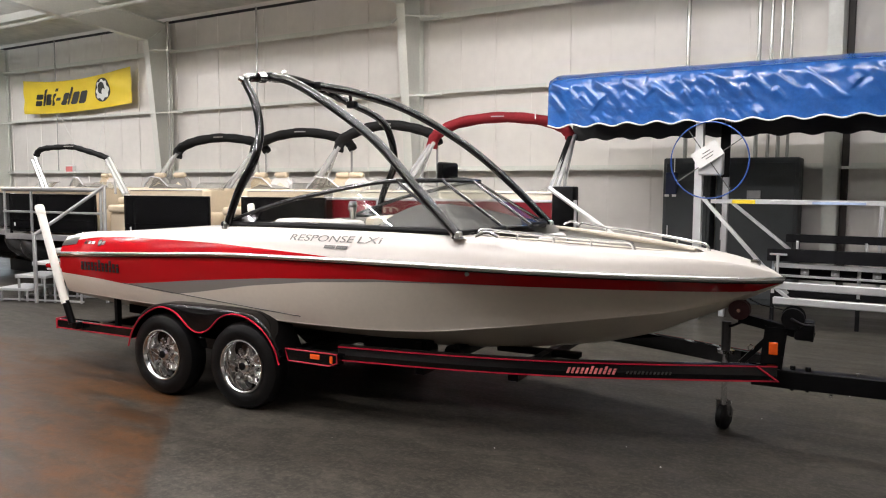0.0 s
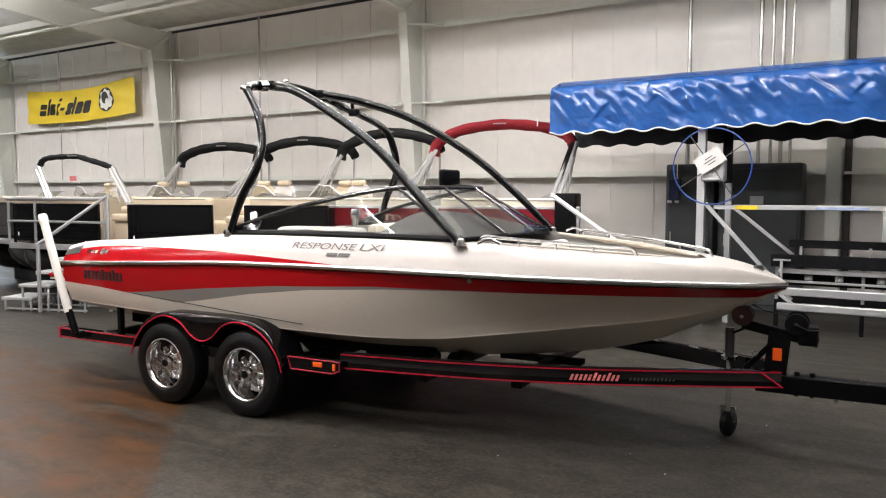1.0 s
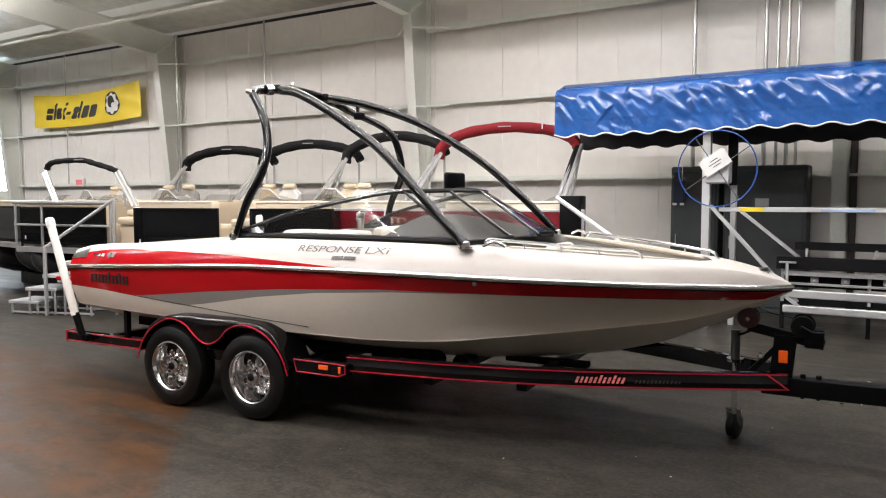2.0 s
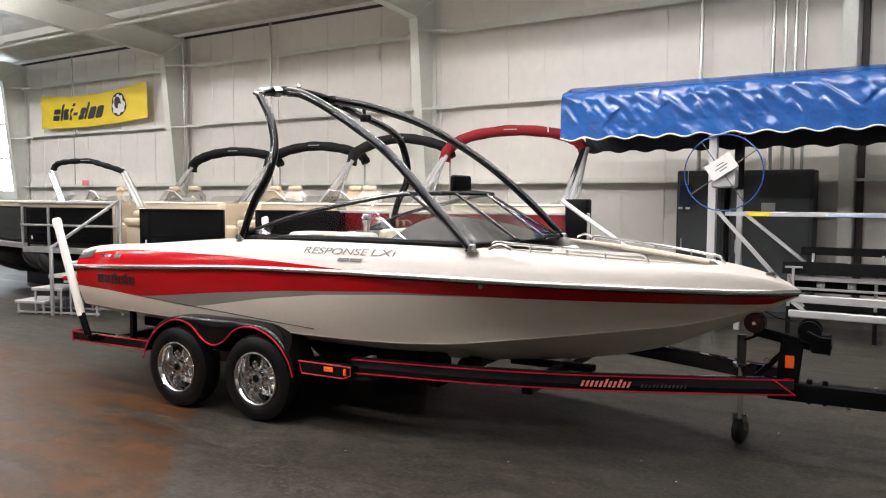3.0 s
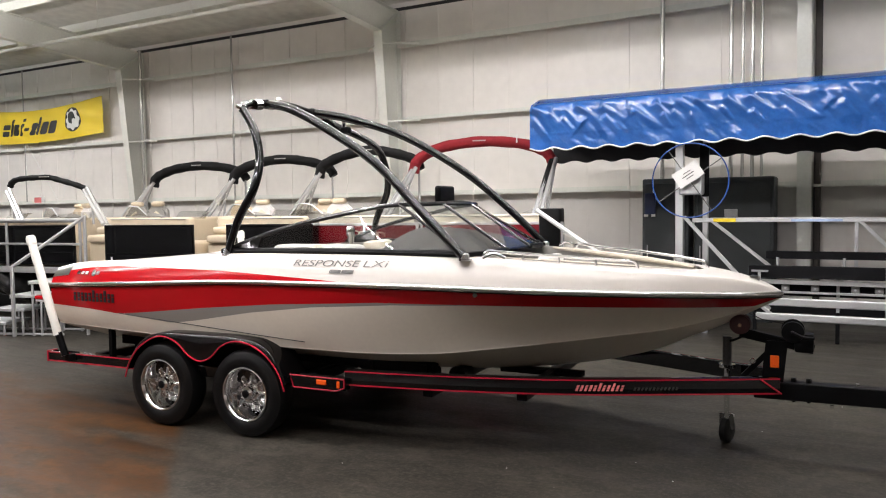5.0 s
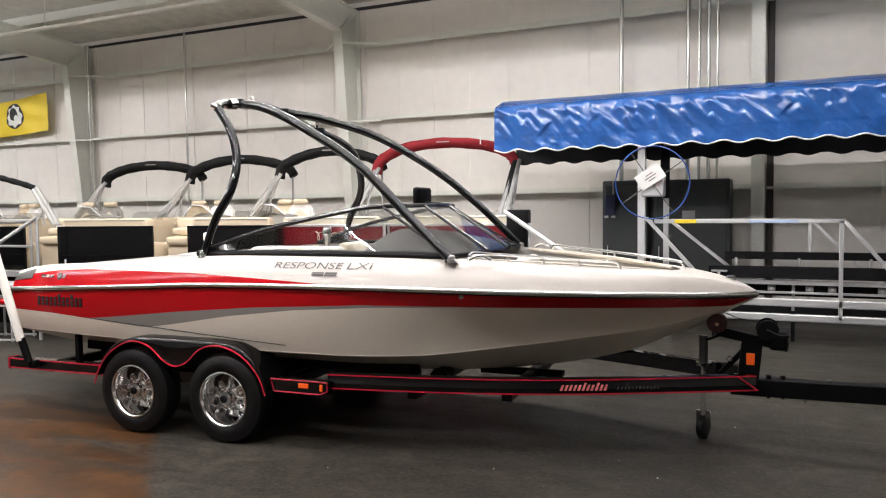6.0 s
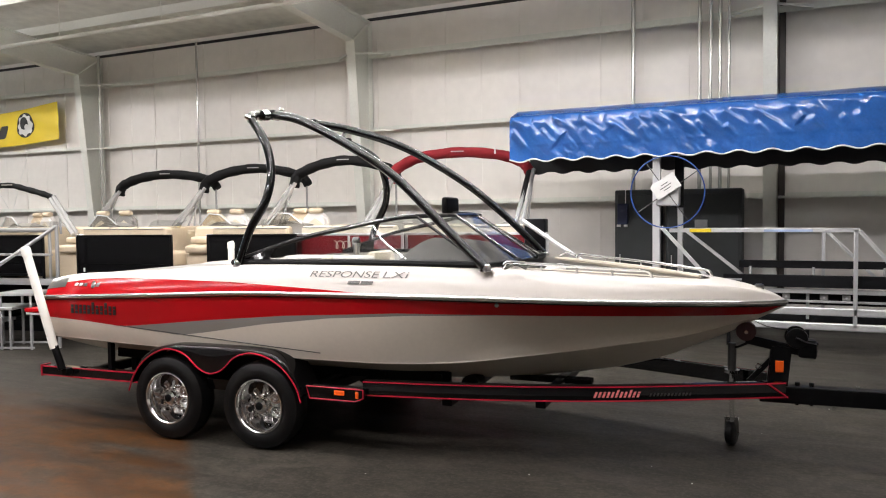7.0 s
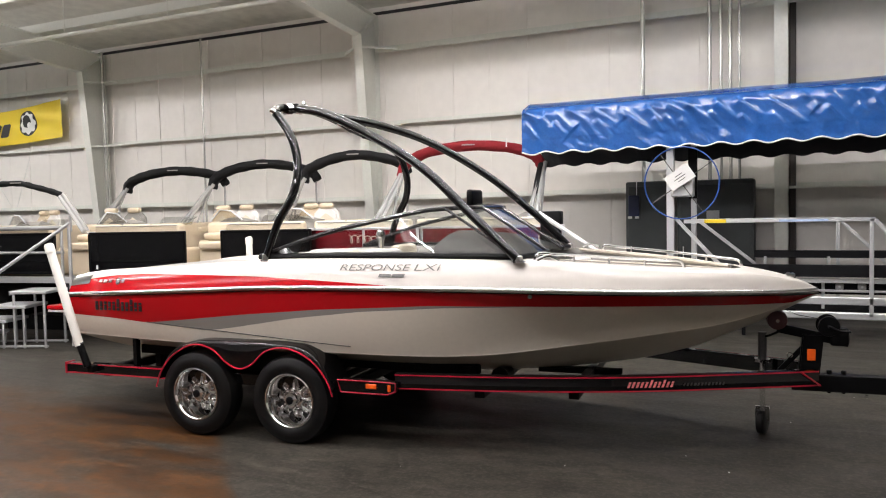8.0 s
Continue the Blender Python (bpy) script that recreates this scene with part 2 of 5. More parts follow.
def bar(a, b, w, h, bm=None, bevel=0.004):
    """A square bar from a to b, w wide and h high."""
    bm = bm or bmesh.new()
    a, b = Vector(a), Vector(b)
    d = (b - a).normalized()
    side = d.cross(Vector((0, 0, 1)))
    side = Vector((1, 0, 0)) if side.length < 1e-3 else side.normalized()
    up = side.cross(d)
    ring = [[bm.verts.new(p + side * w / 2 * i + up * h / 2 * j) for i, j in ((-1, -1), (1, -1), (1, 1), (-1, 1))] for p in (a, b)]
    faces = [bm.faces.new((ring[0][k], ring[0][(k + 1) % 4], ring[1][(k + 1) % 4], ring[1][k])) for k in range(4)]
    faces += [bm.faces.new(ring[0][::-1]), bm.faces.new(ring[1])]
    if bevel:
        bmesh.ops.bevel(bm, geom=list({e for f in faces for e in f.edges}), offset=bevel, segments=1, affect="EDGES")
    return bm


def grid_sheet(rows, bm=None):
    """A sheet through rows of points."""
    bm = bm or bmesh.new()
    vs = [[bm.verts.new(p) for p in row] for row in rows]
    for a, b in zip(vs, vs[1:]):
        for k in range(len(a) - 1):
            q = [a[k], a[k + 1], b[k + 1], b[k]]
            if len({tuple(round(c, 5) for c in v.co) for v in q}) == 4:
                bm.faces.new(q)
            else:
                u = []
                for v in q:
                    if not any((v.co - w.co).length < 1e-5 for w in u):
                        u.append(v)
                if len(u) == 3:
                    bm.faces.new(u)
    return bm


def thick(bm, t):
    bmesh.ops.remove_doubles(bm, verts=bm.verts[:], dist=1e-5)
    bmesh.ops.recalc_face_normals(bm, faces=bm.faces[:])
    bmesh.ops.solidify(bm, geom=bm.faces[:], thickness=t)
    return bm


def double_sheet(rows, off):
    """Two sheets, off apart, closed round their edge."""
    bm = grid_sheet(rows)
    grid_sheet([[p + off for p in row] for row in rows], bm)
    rim = [*rows[0], *[r[-1] for r in rows[1:]], *rows[-1][-2::-1], *[r[0] for r in rows[-2:0:-1]]]
    rim.append(rim[0])
    grid_sheet([rim, [p + off for p in rim]], bm)
    bmesh.ops.remove_doubles(bm, verts=bm.verts[:], dist=1e-5)
    return bm


def prism(outline, axis, d0, d1, bevel=0.0, bm=None):
    """A flat outline of (a, b) pushed from d0 to d1 along axis 'y' (a is x, b is z), 'z' (x, y) or 'x' (y, z)."""
    bm = bm or bmesh.new()
    put = {"y": lambda a, b, d: (a, d, b), "z": lambda a, b, d: (a, b, d), "x": lambda a, b, d: (d, a, b)}[axis]
    lo, hi = ([bm.verts.new(put(a, b, d)) for a, b in outline] for d in (d0, d1))
    n = len(outline)
    for k in range(n):
        bm.faces.new((lo[k], lo[(k + 1) % n], hi[(k + 1) % n], hi[k]))
    caps = [bm.faces.new(lo[::-1]), bm.faces.new(hi)]
    if bevel:
        bmesh.ops.bevel(bm, geom=list({e for f in caps for e in f.edges}), offset=bevel, segments=2, affect="EDGES")
    return bm


def lathe(profile, seg=32, bm=None, axis="y", caps=True):
    """A turned shape of (along, radius)."""
    bm = bm or bmesh.new()
    rings = []
    for d, r in profile:
        rings.append([bm.verts.new((r * math.cos(a), d, r * math.sin(a)) if axis == "y" else (r * math.cos(a), r * math.sin(a), d)) for a in (2 * math.pi * k / seg for k in range(seg))])
    for a, b in zip(rings, rings[1:]):
        for k in range(seg):
            bm.faces.new((a[k], a[(k + 1) % seg], b[(k + 1) % seg], b[k]))
    for ring in (rings[0], rings[-1]) if caps else ():
        bm.faces.new(ring)
    return bm


def table(rows):
    xs, ys = [r[0] for r in rows], [r[1] for r in rows]
    return lambda x: float(np.interp(x, xs, ys))


def soft_table(rows, n=8):
    pts = smooth_path([(a, b, 0) for a, b in rows], n)
    return table([(p.x, p.y) for p in pts])


def letter_blocks(x0, x1, z0, z1, n, slant, d, gap=0.25, tall=(), plain=False):
    """A row of n plain slanted bars, as long and high as the marking. tall: bars that rise above the row."""
    bm = bmesh.new()
    w, h = (x1 - x0) / n, z1 - z0
    for i in range(n):
        a, b = x0 + i * w, x0 + (i + 1) * w - gap * w
        top = z1 + (0.35 * h if i in tall else 0)
        cuts = ((z0, z0 + 0.3 * h), (z0 + 0.38 * h, top)) if i % 2 else ((z0, z0 + 0.62 * h), (z0 + 0.7 * h, top))
        if plain:
            cuts = ((z0, top),)
        for r, t in cuts:
            prism([(a + slant * (r - z0), r), (b + slant * (r - z0), r), (b + slant * (t - z0), t), (a + slant * (t - z0), t)], "y", d, d + 0.004, bm=bm)
    return bm


# ---- the hall ----
X0, X1, Y0, Y1, EAVE, PITCH = -32.0, 11.0, -13.0, 14.02, 6.11, 0.083


def roof_z(y):
    return EAVE + PITCH * (Y1 - y) if y > 0.1 else EAVE + PITCH * (Y1 - 0.1) - PITCH * (0.1 - y)


floor = tagged(part("floor", box(X0 - 0.2, X1 + 0.2, Y0 - 0.2, Y1 + 0.2, -0.15, 0), FLOOR, smooth=False), "dark grey painted concrete floor with a rust-brown stained bay", "floor", kind="structure")


def wall_with_openings(name, x0, x1, z1, openings, label):
    """The long wall: liner panels between openings (x0, x1, z0, z1)."""
    bm = bmesh.new()
    xs = sorted({x0, x1, *[o[0] for o in openings], *[o[1] for o in openings]})
    for a, b in zip(xs, xs[1:]):
        cut = [o for o in openings if o[0] <= a and o[1] >= b]
        if cut:
            box(a, b, Y1, Y1 + 0.2, 0, cut[0][2], bm=bm)
            box(a, b, Y1, Y1 + 0.2, cut[0][3], z1, bm=bm)
        else:
            box(a, b, Y1, Y1 + 0.2, 0, z1, bm=bm)
    return tagged(part(name, bm, WALL, smooth=False), label, "wall", kind="structure")


WIN = (-25.9, -22.64, 1.96, 5.47)
wall_n = wall_with_openings("wall_north", X0, X1, EAVE + 0.1, [WIN], "off-white ribbed metal liner panel wall")
for nm, b in (("wall_south", (X0, X1, Y0 - 0.2, Y0, 0, EAVE + 0.1)), ("wall_west", (X0 - 0.2, X0, Y0, Y1, 0, 7.2)), ("wall_east", (X1, X1 + 0.2, Y0, Y1, 0, 7.2))):
    tagged(part(nm, box(*b), WALL, smooth=False), "off-white metal liner panel wall", "wall", kind="structure")

# roof liner, two slopes
bm = bmesh.new()
for ya, yb in ((Y1 + 0.2, 0.1), (0.1, Y0 - 0.2)):
    vs = [bm.verts.new((x, y, roof_z(y) + h)) for h in (0, 0.12) for x, y in ((X0, ya), (X1, ya), (X1, yb), (X0, yb))]
    for f in ((0, 1, 2, 3), (4, 5, 6, 7), (0, 1, 5, 4), (1, 2, 6, 5), (2, 3, 7, 6), (3, 0, 4, 7)):
        bm.faces.new([vs[i] for i in f])
tagged(part("ceiling", bm, CEIL, smooth=False), "off-white insulated roof liner between steel purlins", "ceiling", kind="structure")

# daylight window in the far bay
window = tagged(new("window_1"), "tall bright daylight window in the panel wall", "window", kind="structure")
for a in (WIN[0], (WIN[0] + WIN[1]) / 2 - 0.03, WIN[1] - 0.06):
    part("window_frame", box(a, a + 0.06, Y1 - 0.02, Y1 + 0.12, WIN[2], WIN[3]), WHITE_TRIM, window)
for z in (WIN[2], WIN[2] + 1.1, WIN[2] + 2.2, WIN[3] - 0.06):
    part("window_frame", box(WIN[0] + 0.06, WIN[1] - 0.06, Y1 - 0.015, Y1 + 0.1, z, z + 0.06), WHITE_TRIM, window)
tagged(part("backdrop", box(WIN[0] - 2, WIN[1] + 2, Y1 + 0.9, Y1 + 0.95, 0, 6), DAY, smooth=False), "bright overcast daylight outside the window", "backdrop", kind="structure")

day = bpy.data.lights.new("window_daylight", "AREA")
day.shape, day.size, day.size_y, day.energy, day.color = "RECTANGLE", WIN[1] - WIN[0] - 0.2, WIN[3] - WIN[2] - 0.2, 170, (0.72, 0.86, 1.0)
new("window_daylight", day).matrix_basis = pose((WIN[0] + WIN[1]) / 2, Y1 - 0.04, (WIN[2] + WIN[3]) / 2, 270, 0, 0)

# vertical liner joints
for i in range(-14, 41):
    x = -0.57 - 0.775 * i
    if not X0 + 0.2 < x < X1 - 0.2 or WIN[0] - 0.1 < x < WIN[1] + 0.1:
        continue
    wide, proud = (0.02, 0.014) if i % 2 == 0 else (0.012, 0.006)
    part("wall_joint", box(x - wide, x + wide, Y1 - proud, Y1 + 0.004, 0.02, EAVE - 0.1), WALL, wall_n, smooth=False)
# girts: deep channels standing off the wall, web level, with a front lip
for z in (2.147, 3.692, 5.225):
    for a, b in ((X0, -22.54), (-22.32, -14.84), (-14.62, -7.06), (-6.84, 0.64), (0.86, X1)):
        g = bmesh.new()
        if a < -23 and z > 1.9:
            b = WIN[0]
        box(a, b, Y1 - 0.185, Y1 - 0.003, z + 0.014, z + 0.022, bm=g)
        box(a, b, Y1 - 0.193, Y1 - 0.185, z - 0.022 if z < 5 else z - 0.085, z + 0.022, bm=g)
        box(a, b, Y1 - 0.011, Y1 - 0.003, z + 0.022, z + 0.075, bm=g)
        tagged(part("wall_girt", g, STEEL, smooth=False), "cream-painted steel wall girt", "girt", "wall girts", "structure")
tagged(part("eave_gap", box(X0, X1, Y1 - 0.03, Y1 - 0.004, EAVE - 0.16, EAVE - 0.1), DARKGAP, smooth=False), "dark gap along the eave above the panels", "trim", kind="structure")


def portal_frame(x):
    """A steel frame: tapered column and rafter, with flanges."""
    ob = thing("steel_frame", pose(x, 0, 0), "cream-painted tapered steel portal frame on the wall", "steel frame", "portal frames", "structure")
    t = 0.012
    inner = [(13.78, 0.0), (13.27, 5.417), (0.1, 6.48)]
    web = [(Y1 - 0.06, 0), (13.78, 0), (13.27, 5.417), (0.1, 6.48), (0.1, roof_z(0.1) - 0.2), (Y1 - 0.06, EAVE - 0.2)]
    part("web", prism(web, "x", -t / 2, t / 2), STEEL, ob, smooth=False)
    for (ya, za), (yb, zb), nm in ((inner[0], inner[1], "column_flange"), (inner[1], inner[2], "rafter_flange"), ((Y1 - 0.05, 0), (Y1 - 0.05, EAVE - 0.2), "outer_flange"), ((Y1 - 0.06, EAVE - 0.2), (0.1, roof_z(0.1) - 0.2), "top_flange")):
        m = part(nm, bar((0, ya, za), (0, yb, zb), 0.2, 0.016, bevel=0) if "rafter" in nm or "top" in nm else box(-0.1, 0.1, -0.008, 0.008, 0, 1), STEEL, ob, smooth=False)
        if "column" in nm or "outer" in nm:
            m.data.transform(Matrix(((1, 0, 0, 0), (0, 1, yb - ya, ya), (0, 0, zb - za, za), (0, 0, 0, 1))))
    for z in (3.692, 5.225):
        y = 13.8 - 0.51 * z / 5.417
        for d in (-1, 1):
            part("flange_brace", bar((d * 0.09, y, z - 0.06), (d * 0.62, Y1 - 0.17, z - 0.03), 0.035, 0.035, bevel=0), STEEL, ob, smooth=False)
    part("knee_stiffener", bar((0, 13.27, 5.417), (0, 13.9, EAVE - 0.25), 0.18, 0.012, bevel=0), STEEL, ob, smooth=False)
    return ob


for x in (-30.15, -22.43, -14.73, -6.95, 0.75, 8.47):
    portal_frame(x)
for y in [12.05 - 1.6 * i for i in range(8)]:
    g = bmesh.new()
    z = roof_z(y)
    box(X0, X1, y - 0.006, y + 0.006, z - 0.21, z - 0.005, bm=g)
    box(X0, X1, y - 0.07, y - 0.006, z - 0.218, z - 0.21, bm=g)
    tagged(part("roof_purlin", g, STEEL, smooth=False), "cream-painted steel roof purlin", "purlin", "roof purlins", "structure")

# conduits on the wall
CONDUIT = material("painted_conduit", (0.58, 0.58, 0.55), 0.18, metal=0.35, vary=0.06)
for i, (x, r, z0) in enumerate(((-14.55, 0.037, 0.1), (-11.41, 0.023, 0.1), (-1.47, 0.034, 2.2), (-0.36, 0.032, 2.2), (-0.18, 0.026, 2.2), (-0.03, 0.03, 2.2), (0.11, 0.023, 2.2), (-19.5, 0.016, 2.2))):
    tagged(part("conduit", tube([(x, Y1 - 0.23, z0), (x, Y1 - 0.23, EAVE - 0.15)], r, 12), CONDUIT), "painted conduit pipe running up the wall", "conduit", "wall conduits")

# dark strip added for the dark band right of the column; no known pipe
downpipe = tagged(part("downpipe", box(0.87, 0.97, Y1 - 0.11, Y1 - 0.02, 0.0, EAVE - 0.2, 0.01), material("dark_brown_strip", (0.05, 0.04, 0.035), 0.5)), "dark brown strip beside the steel column", "downpipe")

# water pipe hung under the roof along the wall
pipe = thing("ceiling_pipe", pose(-9.7, 11.03, 5.587), "white painted pipe hung along under the roof", "pipe")
part("pipe_run", tube([(-20.5, 0, 0), (19.5, 0, 0)], 0.042, 12), WHITE_TRIM, pipe)
for k in range(-7, 7):
    part("hanger", tube([(k * 2.75, 0, 0.03), (k * 2.75, 0, roof_z(11.03) - 5.597)], 0.008, 6), STEEL, pipe)
    part("coupling", tube([(k * 2.75 + 1.2, 0, 0), (k * 2.75 + 1.3, 0, 0)], 0.05, 12), WHITE_TRIM, pipe)

# strip lights: steel housings hung below the roof
for y, z, watts, mid_x, long, skirt in LAMP_ROWS:
    for tilt in (-42, 42):
        lamp = bpy.data.lights.new("strip_light", "AREA")
        lamp.shape, lamp.size, lamp.size_y, lamp.energy, lamp.color = "RECTANGLE", long, 0.022, watts, LAMP_COLOR
        ob = new("strip_light", lamp)
        ob.matrix_basis = pose(mid_x, y + tilt / 1500, z - 0.045, tilt, 0, 0)
    # added fill lamp above the closed housing, to brighten roof and upper wall
    if y > 4:
        lamp = bpy.data.lights.new("ceiling_fill", "AREA")
        lamp.shape, lamp.size, lamp.size_y, lamp.energy, lamp.color = "RECTANGLE", long, 0.12, 3.6 * watts, LAMP_COLOR
        new("ceiling_fill", lamp).matrix_basis = pose(mid_x, y, z + 0.07, 180, 0, 0)
    fix = thing("ceiling_light", pose(mid_x, y, z), "long white fluorescent strip light hung under the roof", "ceiling light", "strip lights")
    part("housing", prism([(-0.3, -skirt), (-0.292, -skirt), (-0.2, 0.03), (0.2, 0.03), (0.292, -skirt), (0.3, -skirt), (0.21, 0.045), (-0.21, 0.045)], "x", -long / 2 - 0.1, long / 2 + 0.1), WHITE_TRIM, fix, smooth=False)
    for k in range(-5, 6):
        part("hanger", tube([(k * long / 10.4, 0, 0.06), (k * long / 10.4, 0, roof_z(y) - z)], 0.006, 6), STEEL, fix)

# ---- the boat on its trailer ----
BOAT = pose(-5.28, 6.06, 0, 0, 0, 4.5)
LEN = 6.38
beam = soft_table([(0, 1.07), (1, 1.14), (2.2, 1.17), (3.2, 1.165), (4, 1.11), (4.8, 0.96), (5.4, 0.73), (5.9, 0.45), (6.2, 0.23), (6.33, 0.085), (6.38, 0.025)])
rail_z = soft_table([(0, 1.165), (1.3, 1.225), (2.3, 1.268), (3.6, 1.275), (4.4, 1.262), (5.4, 1.232), (6.38, 1.192)])
chine_b = soft_table([(0, 0.98), (1, 1.02), (2.2, 1.04), (3.2, 1.0), (4, 0.86), (4.8, 0.6), (5.4, 0.36), (5.9, 0.15), (6.2, 0.05), (6.38, 0.004)])
chine_z = soft_table([(0, 0.80), (1, 0.77), (2, 0.75), (3, 0.735), (3.5, 0.73), (4, 0.745), (4.43, 0.79), (4.87, 0.84), (5.27, 0.89), (5.65, 0.94), (6.0, 1.03), (6.38, 1.17)])
keel_z = soft_table([(0, 0.47), (1.5, 0.44), (3, 0.43), (3.56, 0.436), (4.1, 0.47), (4.6, 0.53), (5.08, 0.613), (5.5, 0.731), (5.72, 0.832), (5.96, 0.938), (6.19, 1.06), (6.38, 1.165)])
red_low = table([(0, 0.985), (0.5, 0.965), (0.9, 0.935), (1.24, 0.966), (1.9, 1.035), (2.67, 1.1), (3.6, 1.145), (4.3, 1.142), (4.9, 1.13), (5.5, 1.115), (6.0, 1.1), (6.38, 1.1)])
grey_low = table([(0, 0.985), (0.5, 0.965), (0.9, 0.935), (1.3, 0.905), (1.55, 0.885), (1.81, 0.92), (2.42, 1.02), (3.03, 1.09), (3.7, 1.128), (4.3, 1.138), (4.9, 1.13), (5.5, 1.115), (6.0, 1.1), (6.38, 1.1)])
deck_z = soft_table([(0, 1.33), (0.37, 1.39), (1.13, 1.43), (2.07, 1.49), (3, 1.5), (4.2, 1.485), (4.9, 1.437), (5.5, 1.388), (5.85, 1.354), (6.12, 1.31), (6.3, 1.256), (6.38, 1.215)])


def deck_b(u):
    return max(0.004, beam(u) - 0.03 - 0.09 * min(1, (LEN - u) / 1.2))


US = [LEN * (1 - (1 - i / 72) ** 1.25) for i in range(73)]


def side_point(u, z, s=-1):
    """A place on the hull's side at height z, between chine and rail, softly flared."""
    zc, zr = chine_z(u), rail_z(u)
    w = min(1, max(0, (z - zc) / max(1e-4, zr - zc)))
    bow = min(1, max(0, (u - 3.4) / 2.2))
    v = chine_b(u) + (beam(u) - chine_b(u)) * w ** (0.85 + 0.75 * min(1, max(0, (u - 2.9) / 2.2))) + 0.02 * (1 - bow) * math.sin(math.pi * w) * min(1, beam(u))
    return Vector((u, s * v, z))


boat = thing("ski_boat", BOAT, "red and white open-bow ski boat with black tower on trailer", "boat")


def strip(lo, hi, n, s, u0=0.0, u1=LEN):
    rows = []
    for u in [x for x in US if u0 <= x <= u1]:
        a, b = max(lo(u), chine_z(u)), min(hi(u), rail_z(u))
        a = min(a, b)
        rows.append([side_point(u, a + (b - a) * k / n, s) for k in range(n + 1)])
    return rows


bm = bmesh.new()
for s in (-1, 1):
    grid_sheet(strip(chine_z, grey_low, 6, s), bm)
grid_sheet([[Vector((0, -chine_b(0), chine_z(0))), Vector((0, 0, keel_z(0))), Vector((0, chine_b(0), chine_z(0)))], [Vector((0, -beam(0), rail_z(0))), Vector((0, 0, rail_z(0))), Vector((0, beam(0), rail_z(0)))]], bm)
bmesh.ops.remove_doubles(bm, verts=bm.verts[:], dist=1e-4)
hull = part("hull", bm, HULL_TAN, boat, "pale tan gelcoat hull")
bm = bmesh.new()
for s in (-1, 1):
    grid_sheet([[Vector((u, s * (chine_b(u) - 0.002) * k / 6, keel_z(u) + (chine_z(u) - 0.006 - keel_z(u)) * (k / 6) ** 1.15)) for k in range(7)] for u in US], bm)
bmesh.ops.remove_doubles(bm, verts=bm.verts[:], dist=1e-4)
part("hull_bottom", bm, HULL_TAN, hull, "pale tan vee bottom")
for s in (-1, 1):
    part("chine_edge", tube([(u, s * (chine_b(u) - 0.004), chine_z(u)) for u in US], 0.006, 6), HULL_TAN, hull)
    part("spray_line", tube([side_point(u, z, s) + Vector((0, s * 0.001, 0)) for u, z in ((0.9, 0.94), (1.3, 0.912), (1.7, 0.885), (2.1, 0.855), (2.5, 0.825), (2.9, 0.795))], 0.0035, 5), DASH, hull, "dark moulded spray line")
for s in (-1, 1):
    part("red_band", grid_sheet(strip(red_low, rail_z, 4, s)), GEL_RED, hull, "glossy red gelcoat band")
    part("grey_band", grid_sheet(strip(grey_low, red_low, 3, s, 0.88, 4.35)), GEL_GREY, hull, "grey gelcoat swoosh")
    part("rub_rail", tube([(u, s * (beam(u) + 0.014), rail_z(u) + 0.006) for u in US], 0.02, 12), STAINLESS, boat, "chrome rub rail")
    part("rail_moulding", tube([(u, s * (beam(u) + 0.005), rail_z(u) - 0.018) for u in US], 0.005, 6), BLACK_SATIN, boat, "black rubber moulding")

# deck: outer flank, rounded shoulder, then the top
up_red = table([(0, 1.25), (0.15, 1.3), (0.5, 1.345), (0.9, 1.366), (1.45, 1.366), (2.1, 1.36), (2.66, 1.335), (3.1, 1.312), (3.5, 1.285), (3.6, 1.27), (6.38, 1.0)])


def flank(u, w, s):
    b0, b1 = beam(u) - 0.004, deck_b(u)
    z0, z1 = rail_z(u) + 0.008, deck_z(u)
    a = w * math.pi / 2
    return Vector((u, s * (b0 + (b1 - b0) * (0.45 * w + 0.55 * (1 - math.cos(a)))), z0 + (z1 - z0) * (0.45 * w + 0.55 * math.sin(a))))


def flank_w(u, z):
    lo, hi = 0.0, 1.0
    if flank(u, 0, 1).z >= z:
        return 0.0
    for _ in range(24):
        m = (lo + hi) / 2
        lo, hi = (m, hi) if flank(u, m, 1).z < z else (lo, m)
    return lo


def inner_b(u):
    """Half width of the opening: cockpit and bow well."""
    cock = soft_table([(1.95, 0.80), (2.4, 0.9), (3.6, 0.9), (4.3, 0.84), (4.9, 0.66), (5.4, 0.46), (5.75, 0.2), (5.8, 0.15)])
    return min(cock(u), deck_b(u) - 0.03)


bm = bmesh.new()
for s in (-1, 1):
    grid_sheet([[flank(u, flank_w(u, up_red(u)) + (1 - flank_w(u, up_red(u))) * k / 8, s) for k in range(9)] for u in US], bm)
    top = []
    for u in US:
        open_here = 1.95 < u < 5.8
        b0, b1 = deck_b(u), inner_b(u) if open_here else 0.0
        crown = 0.03 * min(1, deck_b(u)) if u > 1.95 else -0.07
        top.append([Vector((u, s * (b0 + (b1 - b0) * k / 6), deck_z(u) + crown * (1 - ((b0 + (b1 - b0) * k / 6) / max(b0, 1e-3)) ** 2))) for k in range(7)])
    grid_sheet(top, bm)
grid_sheet([[Vector((0, -beam(0), rail_z(0))), Vector((0, beam(0), rail_z(0)))], [Vector((0, -deck_b(0), deck_z(0))), Vector((0, deck_b(0), deck_z(0)))]], bm)
bmesh.ops.remove_doubles(bm, verts=bm.verts[:], dist=1e-4)
deck = part("deck", bm, GEL_WHITE, boat, "off-white gelcoat deck")
